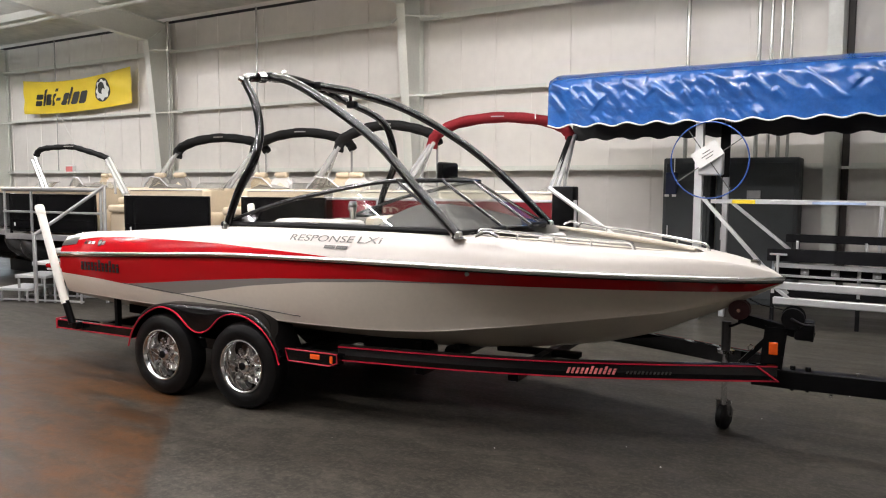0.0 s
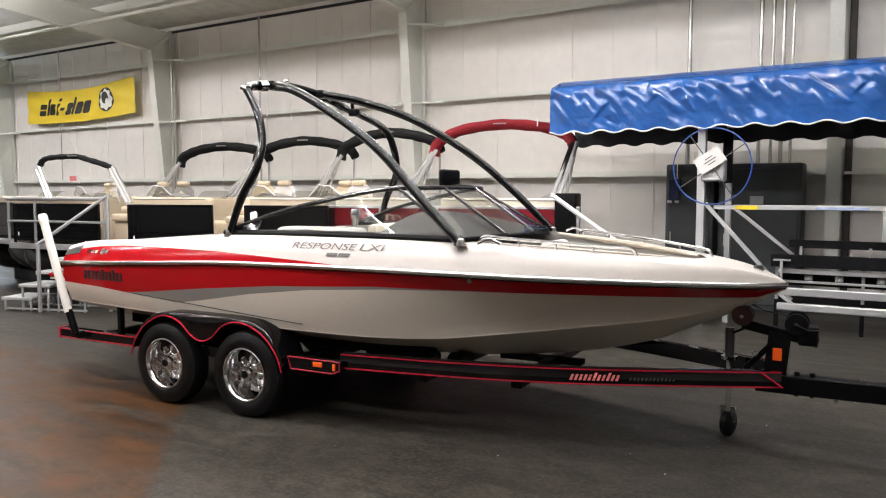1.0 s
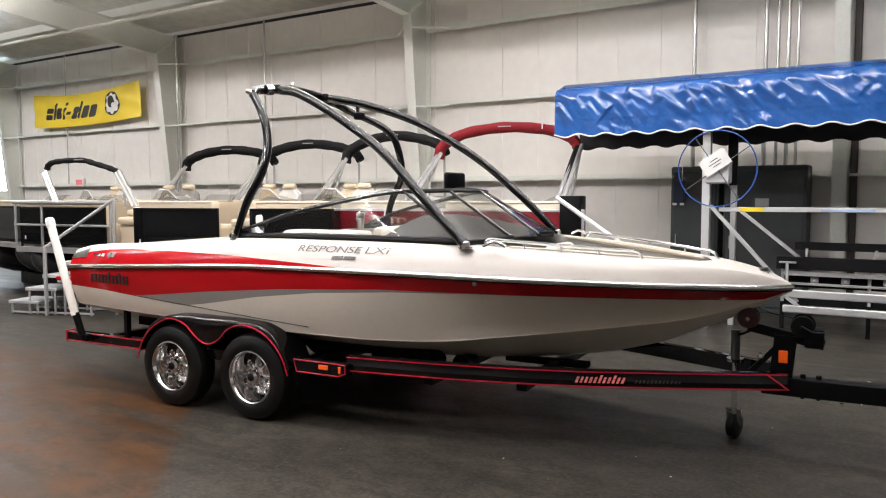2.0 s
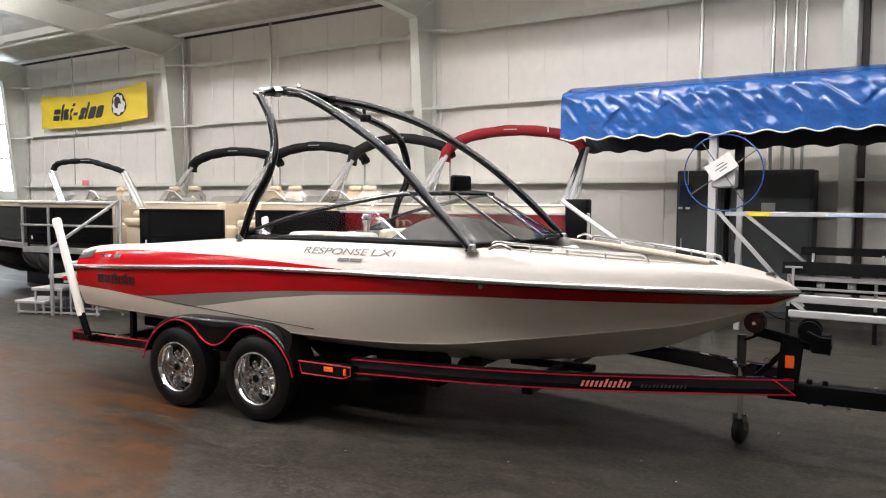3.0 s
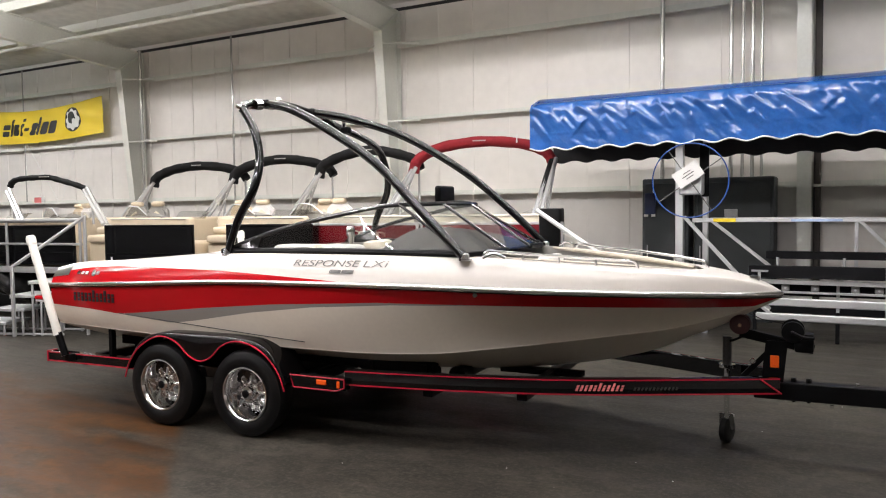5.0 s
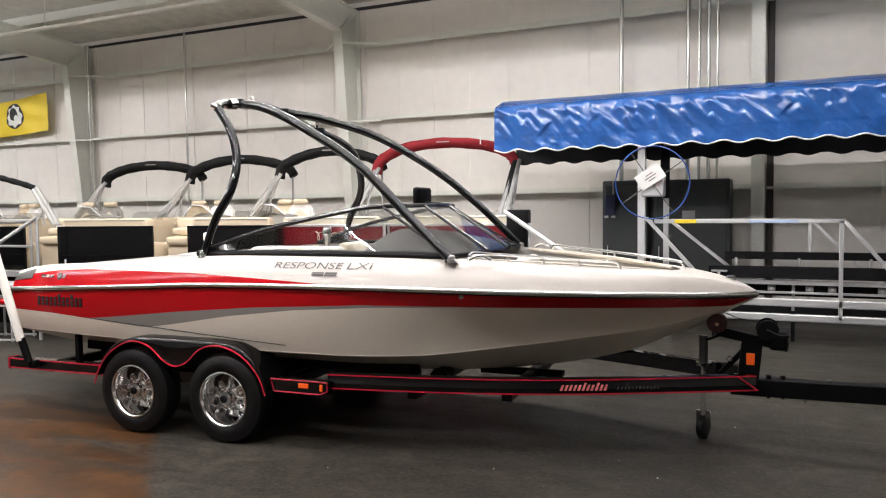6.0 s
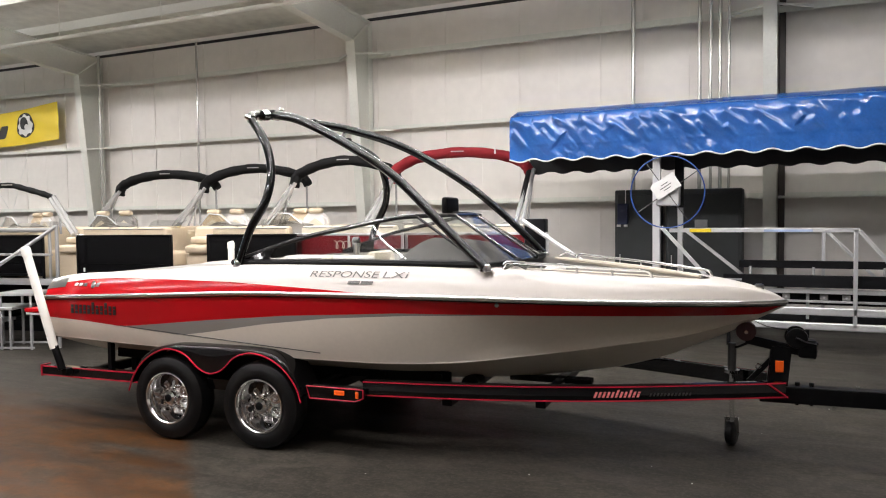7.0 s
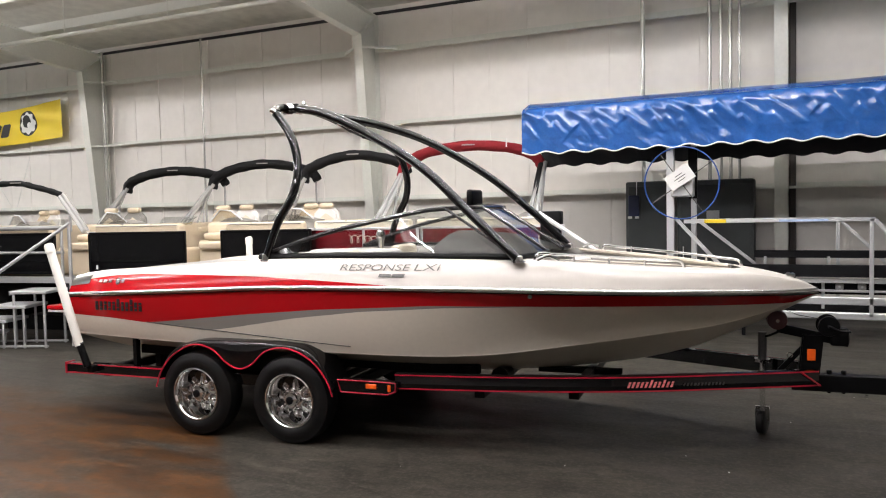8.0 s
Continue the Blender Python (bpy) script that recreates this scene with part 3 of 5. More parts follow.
for s in (-1, 1):
    rows = [[flank(u, flank_w(u, up_red(u)) * k / 4, s) for k in range(5)] for u in US if u < 3.75]
    part("red_flash", grid_sheet(rows), GEL_RED, deck, "red gelcoat flash tapering forward")

platform = part("swim_platform", box(-0.5, -0.003, -0.88, 0.88, 0.985, 1.03, 0.018, segs=2), GEL_RED, boat, "red swim platform behind the transom")
part("platform_edge", box(-0.49, -0.01, -0.87, 0.87, 0.962, 0.984, 0.006), VINYL_WHITE, platform, "white platform underside edge")
for v in (-0.45, 0.45):
    part("platform_bracket", bar((-0.35, v, 0.965), (0.0, v, 0.8), 0.04, 0.03), STAINLESS, platform)

# cockpit and bow liner
us = [u for u in US if 1.9 < u < 5.83]
bm = bmesh.new()
for s in (-1, 1):
    grid_sheet([[Vector((u, s * inner_b(u), deck_z(u) + 0.012)), Vector((u, s * (inner_b(u) - 0.01), deck_z(u) - 0.1)), Vector((u, s * max(0.02, min(inner_b(u) - 0.06, 0.9 * chine_b(u) - 0.03)), 0.95)), Vector((u, 0, 0.95))] for u in us], bm)
grid_sheet([[Vector((us[0], -inner_b(us[0]), 0.95)), Vector((us[0], inner_b(us[0]), 0.95))], [Vector((us[0], -inner_b(us[0]), deck_z(us[0]))), Vector((us[0], inner_b(us[0]), deck_z(us[0])))]], bm)
part("cockpit_liner", bm, VINYL_GREY, boat, "grey vinyl cockpit liner")
part("sun_pad", box(0.3, 1.9, -0.8, 0.8, 1.27, 1.375, 0.03, segs=3), VINYL_GREY, boat, "grey and cream padded engine cover")
for s in (-1, 1):
    part("bow_cushion", prism([(4.75, s * 0.25), (4.75, s * 0.62), (5.3, s * 0.44), (5.62, s * 0.14), (5.4, s * 0.1)], "z", 1.05, 1.2, 0.02), VINYL_CREAM, boat)
    part("coaming_pad", tube(smooth_path([(u, s * (inner_b(u) - 0.03), deck_z(u) + 0.0) for u in (4.42, 4.72, 5.0, 5.3, 5.55, 5.75)]), [0.012 + 0.012 * math.sin(math.pi * k / 30) for k in range(31)], 8), material("greige_vinyl", (0.44, 0.39, 0.32), 0.45, vary=0.07, scale=4), boat, "greige padded coaming roll")
for v in (-0.45, 0.45):
    part("console", prism([(3.55, 0.95), (4.25, 0.95), (4.3, 1.42), (3.95, 1.5), (3.6, 1.42)], "y", v - 0.3, v + 0.3, 0.03), VINYL_GREY, boat, "dark grey dash console")
    part("bucket_seat", box(2.75, 3.2, v - 0.25, v + 0.25, 0.95, 1.3, 0.05, segs=2), VINYL_CREAM, boat)
    part("seat_back", box(2.68, 2.8, v - 0.24, v + 0.24, 1.25, 1.55, 0.05, segs=2), VINYL_CREAM, boat)

# windshield
base = lambda u, s: Vector((u, s * (deck_b(u) - 0.06), deck_z(u) + 0.015))
for s in (-1, 1):
    low = smooth_path([base(2.04, s), base(3.1, s), Vector((4.25, s * 0.93, 1.505))], 12)
    high = smooth_path([base(2.04, s) + Vector((0.0, 0, 0.012)), Vector((2.62, s * 0.93, 1.70)), Vector((3.13, s * 0.87, 1.81)), Vector((3.45, s * 0.8, 1.87)), Vector((3.62, s * 0.75, 1.885))], 6)
    side = part("windshield_side", thick(grid_sheet([[a.lerp(b, k / 4) for k in range(5)] for a, b in zip(low, high)]), 0.006), GLASS_DARK, boat, "smoked curved side glass")
    side.visible_shadow = False
    part("top_frame", tube(high, 0.019, 8), FRAME_DARK, side, "dark glossy top frame")
    part("base_frame", tube([p + Vector((0, 0, 0.008)) for p in low], 0.034, 8, flat=0.8), BLACK_SATIN, side, "black base gasket")
    solid = [[a.lerp(b, k / 2) + Vector((0, s * 0.012, 0)) for k in range(3)] for a, b in list(zip(low, high))[:5]]
    part("rear_quarter", thick(grid_sheet(solid), 0.012), BLACK_GLOSS, side, "black rear corner of the side glass")
    t0, t1, b0, b1 = Vector((3.62, s * 0.75, 1.885)), Vector((3.79, s * 0.3, 1.893)), Vector((4.25, s * 0.93, 1.505)), Vector((4.35, s * 0.3, 1.515))
    front = part("windshield_front", thick(grid_sheet([[b0.lerp(t0, j / 3).lerp(b1.lerp(t1, j / 3), k / 5) + Vector((0.05 * math.sin(math.pi * k / 5), 0, 0)) for k in range(6)] for j in range(4)]), 0.006), GLASS, boat, "raked clear front glass")
    front.visible_shadow = False
    part("pillar", tube([b0, t0], 0.012, 8), FRAME_DARK, front)
    part("centre_strut", tube([b1, t1], 0.014, 8), FRAME_DARK, front, "black centre strut")
    part("header", tube(smooth_path([t0, t0.lerp(t1, 0.5) + Vector((0.05, 0, 0)), t1]), 0.018, 8), FRAME_DARK, front)
    part("foot_rail", tube(smooth_path([b0, b0.lerp(b1, 0.5) + Vector((0.05, 0, 0)), b1]), 0.022, 8), BLACK_SATIN, front)
mid = part("windshield_centre", thick(grid_sheet([[Vector((4.35, -0.3 + 0.6 * k / 4, 1.515)).lerp(Vector((3.79, -0.3 + 0.6 * k / 4, 1.893)), j / 3) for k in range(5)] for j in range(4)]), 0.006), GLASS, boat, "clear walk-through centre glass")
mid.visible_shadow = False
part("header", tube([(3.79, -0.3, 1.893), (3.79, 0.3, 1.893)], 0.018, 8), FRAME_DARK, mid)

# tower
for s in (-1, 1):
    fwd = 0.2 if s > 0 else 0.0
    rear = smooth_path([(2.12 + fwd, s * 1.03, 1.50), (2.225 + fwd, s * 1.0, 1.79), (2.36 + fwd, s * 0.97, 2.03), (2.36 + 1.2 * fwd, s * 0.88, 2.27), (2.27 + 1.1 * fwd, s * 0.82, 2.52), (2.07, s * 0.72, 2.74)], 6)
    leg = part("tower_rear_leg", tube(rear, [0.03 + 0.006 * min(1, i / 8) for i in range(len(rear))], 12), BLACK_GLOSS, boat, "black bent rear tower leg")
    foot = part("foot_plate", lathe([(0, 0.05), (0.008, 0.05), (0.012, 0.034), (0.05, 0.032), (0.06, 0.024)], 18, axis="z"), CHROME, leg, "chrome foot bracket")
    foot.matrix_basis = pose(2.12 + fwd, s * 1.03, deck_z(2.12) - 0.012)
    fr = smooth_path([(4.27, s * 1.0, 1.50), (3.9, s * 0.93, 1.83 + 0.2 * fwd), (3.47, s * 0.85, 2.21 + 0.1 * fwd), (2.92, s * 0.71, 2.53 + 0.2 * fwd), (2.42, s * 0.52, 2.745 + 0.05 * fwd), (2.06, s * 0.36, 2.83)], 6)
    leg = part("tower_front_leg", tube(fr, [0.034 + 0.008 * i / len(fr) for i in range(len(fr))], 12), BLACK_GLOSS, boat, "black raked front tower leg")
    foot = part("foot_plate", lathe([(0, 0.055), (0.008, 0.055), (0.012, 0.036), (0.045, 0.034), (0.055, 0.024)], 18, axis="z"), CHROME, leg, "chrome foot bracket")
    foot.matrix_basis = pose(4.28, s * 0.995, deck_z(4.28) - 0.012)
    part("clamp", box(2.0, 2.1, s * 0.36 - 0.05, s * 0.36 + 0.05, 2.79, 2.87, 0.02, segs=2), BLACK_SATIN, leg)
cross = part("tower_crossbar", tube(smooth_path([(2.07, -0.72, 2.74), (2.02, -0.62, 2.79), (2.0, -0.3, 2.84), (2.0, 0, 2.855), (2.0, 0.3, 2.84), (2.02, 0.62, 2.79), (2.07, 0.72, 2.74)]), 0.042, 12), BLACK_GLOSS, boat, "black tower crossbar")
for s in (-1, 1):
    part("end_cap", tube([(2.055, s * 0.735, 2.755), (2.03, s * 0.765, 2.77)], [0.028, 0.02], 12), CHROME, cross, "chrome end cap")
    part("collar", tube([(2.04, s * 0.44, 2.815), (2.03, s * 0.52, 2.805)], 0.05, 12), CHROME, cross, "chrome collar")
part("rack_bracket", box(2.26, 2.36, 0.54, 0.61, 2.62, 2.69, 0.012, segs=2), BLACK_SATIN, cross, "black accessory bracket")
part("bracket_pin", tube([(2.28, 0.58, 2.68), (2.29, 0.58, 2.75)], 0.02, 8), CHROME, cross, "chrome bracket pin")
part("tow_eye", tube([(1.92, 0, 2.88), (1.92, 0, 2.915), (1.92, 0, 2.92), (1.92, 0, 2.945)], [0.016, 0.016, 0.028, 0.024], 12), CHROME, cross, "chrome tow knob")
part("collar", tube([(2.0, -0.2, 2.842), (2.0, -0.3, 2.838)], 0.047, 14), CHROME, cross, "chrome collar")

# fittings
part("mirror", box(3.5, 3.56, 0.14, 0.48, 1.9, 2.06, 0.025, segs=3), BLACK_SATIN, boat, "black mirror on the windshield")
part("mirror_arm", tube([(3.53, 0.3, 1.92), (3.7, 0.3, 1.91), (3.79, 0.3, 1.9)], 0.012, 8), BLACK_SATIN, boat)
for s in (-1, 1):
    # low grab rails round the bow well, on short stanchions
    span = np.linspace(4.4, 5.4, 9) if s < 0 else np.linspace(4.66, 5.82, 11)
    gap = lambda u: Vector((u, s * (inner_b(u) + 0.035), deck_z(u)))
    top = [gap(u) + Vector((0, 0, 0.055)) for u in span]
    rail = part("bow_rail", tube(smooth_path([gap(span[0] - 0.03), *top, gap(span[-1] + 0.03)], 3), 0.012, 8), STAINLESS, boat, "polished bow grab rail")
    for u in np.linspace(span[0] + 0.25, span[-1] - 0.25, 3):
        part("stanchion", tube([gap(u), gap(u) + Vector((0, 0, 0.055))], 0.009, 6), STAINLESS, rail)
    part("cleat", tube(smooth_path([(4.42, s * 1.0, 1.49), (4.5, s * 0.98, 1.52), (4.58, s * 0.96, 1.49)]), 0.012, 8), CHROME, boat)
part("bow_light", box(6.16, 6.23, -0.04, 0.04, 1.275, 1.33, 0.015, segs=2), CHROME, boat, "chrome bow light")
part("stanchion", tube([(2.7, 0, 0.95), (2.7, 0, 1.6), (2.7, 0, 1.62), (2.7, 0, 1.67), (2.7, 0, 1.7)], [0.03, 0.03, 0.042, 0.042, 0.03], 12), STAINLESS, boat, "polished tow pylon")
part("observer_seat", box(2.26, 3.08, -0.62, -0.34, 1.0, 1.55, 0.05, segs=3), VINYL_WHITE, boat, "white padded observer seat top")
part("seat_piping", tube(smooth_path([(2.32, -0.622, 1.5), (2.6, -0.626, 1.525), (2.98, -0.622, 1.51)]), 0.008, 6), MARK_GREY, boat)
fitting = part("through_hull", lathe([(0, 0.016), (0.016, 0.015), (0.016, 0.009)], 12), GEL_GREY, boat)
fitting.matrix_basis = pose(4.37, side_point(4.37, 1.222).y - 0.012, 1.222)
# hull lettering as plain marks
lm = letter_blocks(0.33, 0.9, 1.035, 1.115, 11, 0.15, 0, 0.4, (5, 8))
for v in lm.verts:
    v.co.y = side_point(v.co.x, v.co.z).y - 0.004 - v.co.y
part("hull_marking", lm, INK, boat, "black slanted hull marking")


def on_flank(bm):
    for v in bm.verts:
        v.co.y = flank(v.co.x, flank_w(v.co.x, v.co.z), -1).y - 0.004 - v.co.y
    return bm


def lettering(body, x0, x1, z0, z1, slant):
    """Flat raised letters that fill a box in the x-z plane."""
    cu = bpy.data.curves.new("lettering", "FONT")
    cu.body, cu.extrude, cu.offset = body, 0.01, -0.006
    ob = new("lettering", cu)
    me = bpy.data.meshes.new_from_object(ob.evaluated_get(bpy.context.evaluated_depsgraph_get()))
    bpy.data.objects.remove(ob)
    bm = bmesh.new()
    bm.from_mesh(me)
    bpy.data.meshes.remove(me)
    xs, ys = [v.co.x for v in bm.verts], [v.co.y for v in bm.verts]
    for v in bm.verts:
        a, b = (v.co.x - min(xs)) / (max(xs) - min(xs)), (v.co.y - min(ys)) / (max(ys) - min(ys))
        v.co = Vector((x0 + (x1 - x0) * a + slant * (z1 - z0) * b, 0.0 if v.co.z < 0 else 0.003, z0 + (z1 - z0) * b))
    return bm


for word, a, b in (("RESPONSE", 2.86, 3.44), ("LXi", 3.485, 3.68)):
    part("deck_lettering", on_flank(lettering(word, a, b, 1.415, 1.462, 0.35)), MARK_GREY, boat, "dark grey slanted deck lettering", smooth=False)
part("badge_marking", on_flank(letter_blocks(0.36, 0.54, 1.285, 1.31, 3, 0.2, 0)), CHROME, boat, "small silver marks")
disc = bmesh.new()
bmesh.ops.create_circle(disc, cap_ends=True, radius=0.03, segments=20, matrix=pose(0.6, 0, 1.30, 90, 0, 0))
part("badge", on_flank(disc), CHROME, boat, "silver round badge")
part("badge_marking", on_flank(letter_blocks(0.58, 0.69, 1.285, 1.318, 2, 0.3, 0.001, 0.3)), GEL_GREY, boat, "grey marks on the badge")
cap = bmesh.new()
grid_sheet([[flank(u, w, -1) + Vector((0, -0.004, 0.002)) for w in (0.35, 0.6, 0.85, 1.0)] for u in (0.0, 0.08, 0.16, 0.24)], cap)
part("stern_corner_cap", cap, STAINLESS, boat, "polished stern corner cap")
sub = on_flank(letter_blocks(3.2, 3.42, 1.365, 1.39, 2, 0.3, 0, 0.1))
part("deck_submarking", sub, MARK_GREY, boat, "small dark deck marking")
cowl = [[Vector((u, v, 1.47 + 0.22 * math.cos(v / 0.9 * 1.35) * (1 - ((u - 3.5) / 0.82) ** 2) ** 0.5)) for v in np.linspace(-0.85, 0.85, 17)] for u in np.linspace(3.5, 4.3, 9)]
part("dash_cowl", thick(grid_sheet(cowl), 0.02), DASH, boat, "dark grey moulded dash cowl")

wheel = part("steering_wheel", tube([(0.17 * math.cos(a), 0.17 * math.sin(a), 0) for a in np.linspace(0, 2 * math.pi, 33)], 0.014, 8), BLACK_SATIN, boat, "black steering wheel")
wheel.matrix_basis = pose(3.42, 0.45, 1.52, 0, -62, 0)
for k in range(3):
    a = 2 * math.pi * k / 3
    part("spoke", tube([(0, 0, -0.02), (0.165 * math.cos(a), 0.165 * math.sin(a), 0)], 0.01, 6), STAINLESS, wheel)
for v in (0.3, 0.45, 0.6):
    gauge = part("gauge", lathe([(0, 0.045), (0.015, 0.045), (0.018, 0.036)], 16, axis="z"), STAINLESS, boat, "round dash gauge")
    gauge.matrix_basis = pose(3.6, v, 1.6, 0, -40, 0)
for s in (-1, 1):
    part("bow_backrest", box(4.42, 4.54, s * 0.5 - 0.26, s * 0.5 + 0.26, 1.12, 1.43, 0.05, segs=3), VINYL_WHITE, boat, "white bow seat backrest")

# ---- the trailer ----
trailer = thing("boat_trailer", BOAT, "black tandem-axle boat trailer with red pinstripes and chrome wheels", "trailer")
RAIL = smooth_path([(3.3, 1.1, 0), (4.2, 0.96, 0), (5.04, 0.74, 0), (5.8, 0.43, 0), (6.38, 0.17, 0)], 5)
for s in (-1, 1):
    rows = []
    for p in RAIL:
        rows.append([Vector((p.x + o * 0.25, s * (p.y + o), z)) for o, z in ((0, 0.485), (0, 0.594), (-0.004, 0.602), (-0.012, 0.605), (-0.07, 0.605), (-0.07, 0.485), (0, 0.485))])
    side = part("side_rail", grid_sheet(rows), BLACK_GLOSS, trailer, "black gloss steel side rail")
    for z0, z1 in ((0.487, 0.498), (0.592, 0.603)):
        part("pinstripe", grid_sheet([[Vector((p.x, s * (p.y + 0.003), z)) for z in (z0, z1)] for p in RAIL]), RED_PAINT, side)
    tip = [(6.24, s * (0.235), 0.6), (6.38, s * 0.175, 0.492)]
    part("pinstripe", tube([Vector(p) + Vector((0.01, s * 0.004, 0)) for p in tip], 0.007, 6), RED_PAINT, side)
    part("rear_rail", box(-0.03, 3.3, min(s * 1.02, s * 1.1), max(s * 1.02, s * 1.1), 0.44, 0.535, 0.006), BLACK_GLOSS, trailer)
    for z in (0.447, 0.528):
        part("pinstripe", box(-0.02, 1.1, min(s * 1.1, s * 1.103), max(s * 1.1, s * 1.103), z - 0.006, z + 0.006), RED_PAINT, trailer)
    part("end_cap", box(-0.045, -0.03, min(s * 1.0, s * 1.105), max(s * 1.0, s * 1.105), 0.435, 0.54), RED_PAINT, trailer)

    # fender: flat crown, face cut round both wheels
    low = smooth_path([(p[0], p[1], 0) for p in ((1.10, 0.40), (1.15, 0.53), (1.26, 0.665), (1.42, 0.76), (1.55, 0.785), (1.7, 0.745), (1.83, 0.64), (1.95, 0.6), (2.07, 0.64), (2.19, 0.745), (2.34, 0.79), (2.5, 0.765), (2.65, 0.68), (2.76, 0.55), (2.81, 0.42))], 4)
    lip = [(p.x, p.y) for p in low]
    crown = soft_table([(1.07, 0.40), (1.2, 0.65), (1.35, 0.77), (1.52, 0.815), (1.7, 0.825), (1.95, 0.825), (2.2, 0.825), (2.4, 0.815), (2.55, 0.79), (2.7, 0.68), (2.84, 0.42)])
    face = part("fender", grid_sheet([[Vector((a, s * 1.215, b)), Vector((a, s * 1.215, max(b + 0.003, crown(a) - 0.034))), Vector((a, s * 1.211, max(b + 0.004, crown(a) - 0.016))), Vector((a, s * 1.2, max(b + 0.005, crown(a) - 0.005))), Vector((a, s * 1.182, max(b + 0.006, crown(a)))), Vector((a, s * 0.9, max(b + 0.006, crown(a))))] for a, b in lip]), BLACK_GLOSS, trailer, "black gloss double-arch fender")
    part("pinstripe", tube([(a, s * 1.218, b) for a, b in lip], 0.0068, 6), RED_PAINT, face, "red fender edge")
    part("inner_fender", prism([(1.12, 0.42), (2.8, 0.42), (2.62, 0.72), (2.4, 0.81), (1.5, 0.81), (1.22, 0.68)], "y", min(s * 0.9, s * 0.885), max(s * 0.9, s * 0.885)), BLACK_SATIN, trailer, "black inner fender wall")
    # step behind the front arch with lamps
    step = part("step", prism([(2.86, 0.445), (3.26, 0.445), (3.34, 0.48), (3.34, 0.545), (3.26, 0.555), (2.82, 0.555)], "y", min(s * 1.1, s * 1.16), max(s * 1.1, s * 1.16), 0.006), BLACK_GLOSS, trailer, "black fender step")
    edge = [(2.86, 0.452), (3.26, 0.452), (3.33, 0.48), (3.33, 0.545), (3.26, 0.548), (2.83, 0.548), (2.86, 0.452)]
    part("pinstripe", tube([(a, s * 1.162, b) for a, b in edge], 0.006, 6), RED_PAINT, step)
    part("marker_lamp", box(3.08, 3.17, min(s * 1.16, s * 1.172), max(s * 1.16, s * 1.172), 0.492, 0.53, 0.004), AMBER, step, "amber marker lamp")
    part("corner_lamp", box(3.265, 3.29, min(s * 1.15, s * 1.17), max(s * 1.15, s * 1.17), 0.475, 0.53, 0.004), AMBER, step, "amber corner reflector")
    part("bunk", bar((0.4, s * 0.55, 0.6), (3.8, s * 0.5, 0.55), 0.12, 0.09), BUNK, trailer, "black carpeted bunk")
    for u in (0.55, 2.0, 3.2, 3.7):
        part("bunk_bracket", box(u, u + 0.06, s * 0.55 - 0.04, s * 0.55 + 0.04, 0.42, 0.58), BLACK_SATIN, trailer)
    part("pole_bracket", box(0.285, 0.345, min(s * 1.1, s * 1.175), max(s * 1.1, s * 1.175), 0.47, 0.535, 0.006), BLACK_SATIN, trailer)
    lean = [(0.311, s * 1.188, 0.53), (0.28, s * 1.193, 0.62), (0.238, s * 1.2, 0.74), (-0.02, s * 1.25, 1.63)] if s < 0 else [(0.5, s * 1.1, 0.5), (0.49, s * 1.13, 0.6), (0.48, s * 1.14, 0.74), (0.46, s * 1.15, 1.6)]
    part("guide_post", tube(lean[:3], 0.034, 10), BLACK_SATIN, trailer, "black guide post socket")
    pole = part("guide_pole", tube([Vector(lean[2]) - Vector((0, 0, 0.02)), lean[3], Vector(lean[3]) + Vector((-0.004, 0, 0.014))], [0.038, 0.038, 0.033], 14), PVC, trailer, "white PVC guide pole")
    top, axis = Vector(lean[3]), (Vector(lean[3]) - Vector(lean[2])).normalized()
    part("pole_cap", tube([top - axis * 0.07, top - axis * 0.005, top + axis * 0.012], [0.043, 0.043, 0.034], 14), PVC, pole, "white push-on pole cap")
for u, w in ((0.35, 1.05), (1.2, 1.05), (2.0, 1.05), (2.8, 1.05), (3.9, 0.95), (4.6, 0.8)):
    part("cross_member", box(u, u + 0.08, -w, w, 0.42, 0.5, 0.004), BLACK_SATIN, trailer)
part("stern_stay", box(0.64, 0.68, -0.98, -0.93, 0.5, 0.78), BLACK_SATIN, trailer)
part("stern_stay", box(0.62, 0.7, 0.92, 1.0, 0.5, 0.78), BLACK_SATIN, trailer)
for u in (3.3, 3.65, 3.95):
    roller = part("keel_roller", lathe([(-0.1, 0.04), (-0.09, 0.075), (-0.02, 0.06), (0.02, 0.06), (0.09, 0.075), (0.1, 0.04)], 18), RUBBER, trailer, "black keel roller")
    roller.matrix_basis = pose(u, -0.32, keel_z(u) + 0.02)
    part("roller_bracket", box(u - 0.02, u + 0.02, -0.45, -0.2, 0.42, keel_z(u) + 0.02, 0.004), BLACK_SATIN, trailer)
part("keel_pad", box(4.2, 4.9, -0.06, 0.06, 0.46, 0.5), BUNK, trailer)
tongue = part("tongue", box(6.2, 7.7, -0.06, 0.06, 0.42, 0.55, 0.006), BLACK_SATIN, trailer, "black tongue")
part("hitch_coupler", prism([(7.65, 0.45), (8.0, 0.47), (8.05, 0.53), (7.95, 0.58), (7.65, 0.57)], "y", -0.05, 0.05, 0.01), BLACK_SATIN, trailer)
lm = letter_blocks(5.03, 5.36, 0.52, 0.562, 11, 0.35, 0, 0.42, (5, 8))
rail_v = soft_table([(p.x, p.y) for p in RAIL], 2)
for v in lm.verts:
    v.co.y = -rail_v(v.co.x) - 0.004 - v.co.y
part("rail_marking", lm, PINK_PAINT, trailer, "pale red slanted rail marking")
sub = letter_blocks(5.42, 5.72, 0.525, 0.545, 12, 0.3, 0, 0.45)
for v in sub.verts:
    v.co.y = -rail_v(v.co.x) - 0.004 - v.co.y
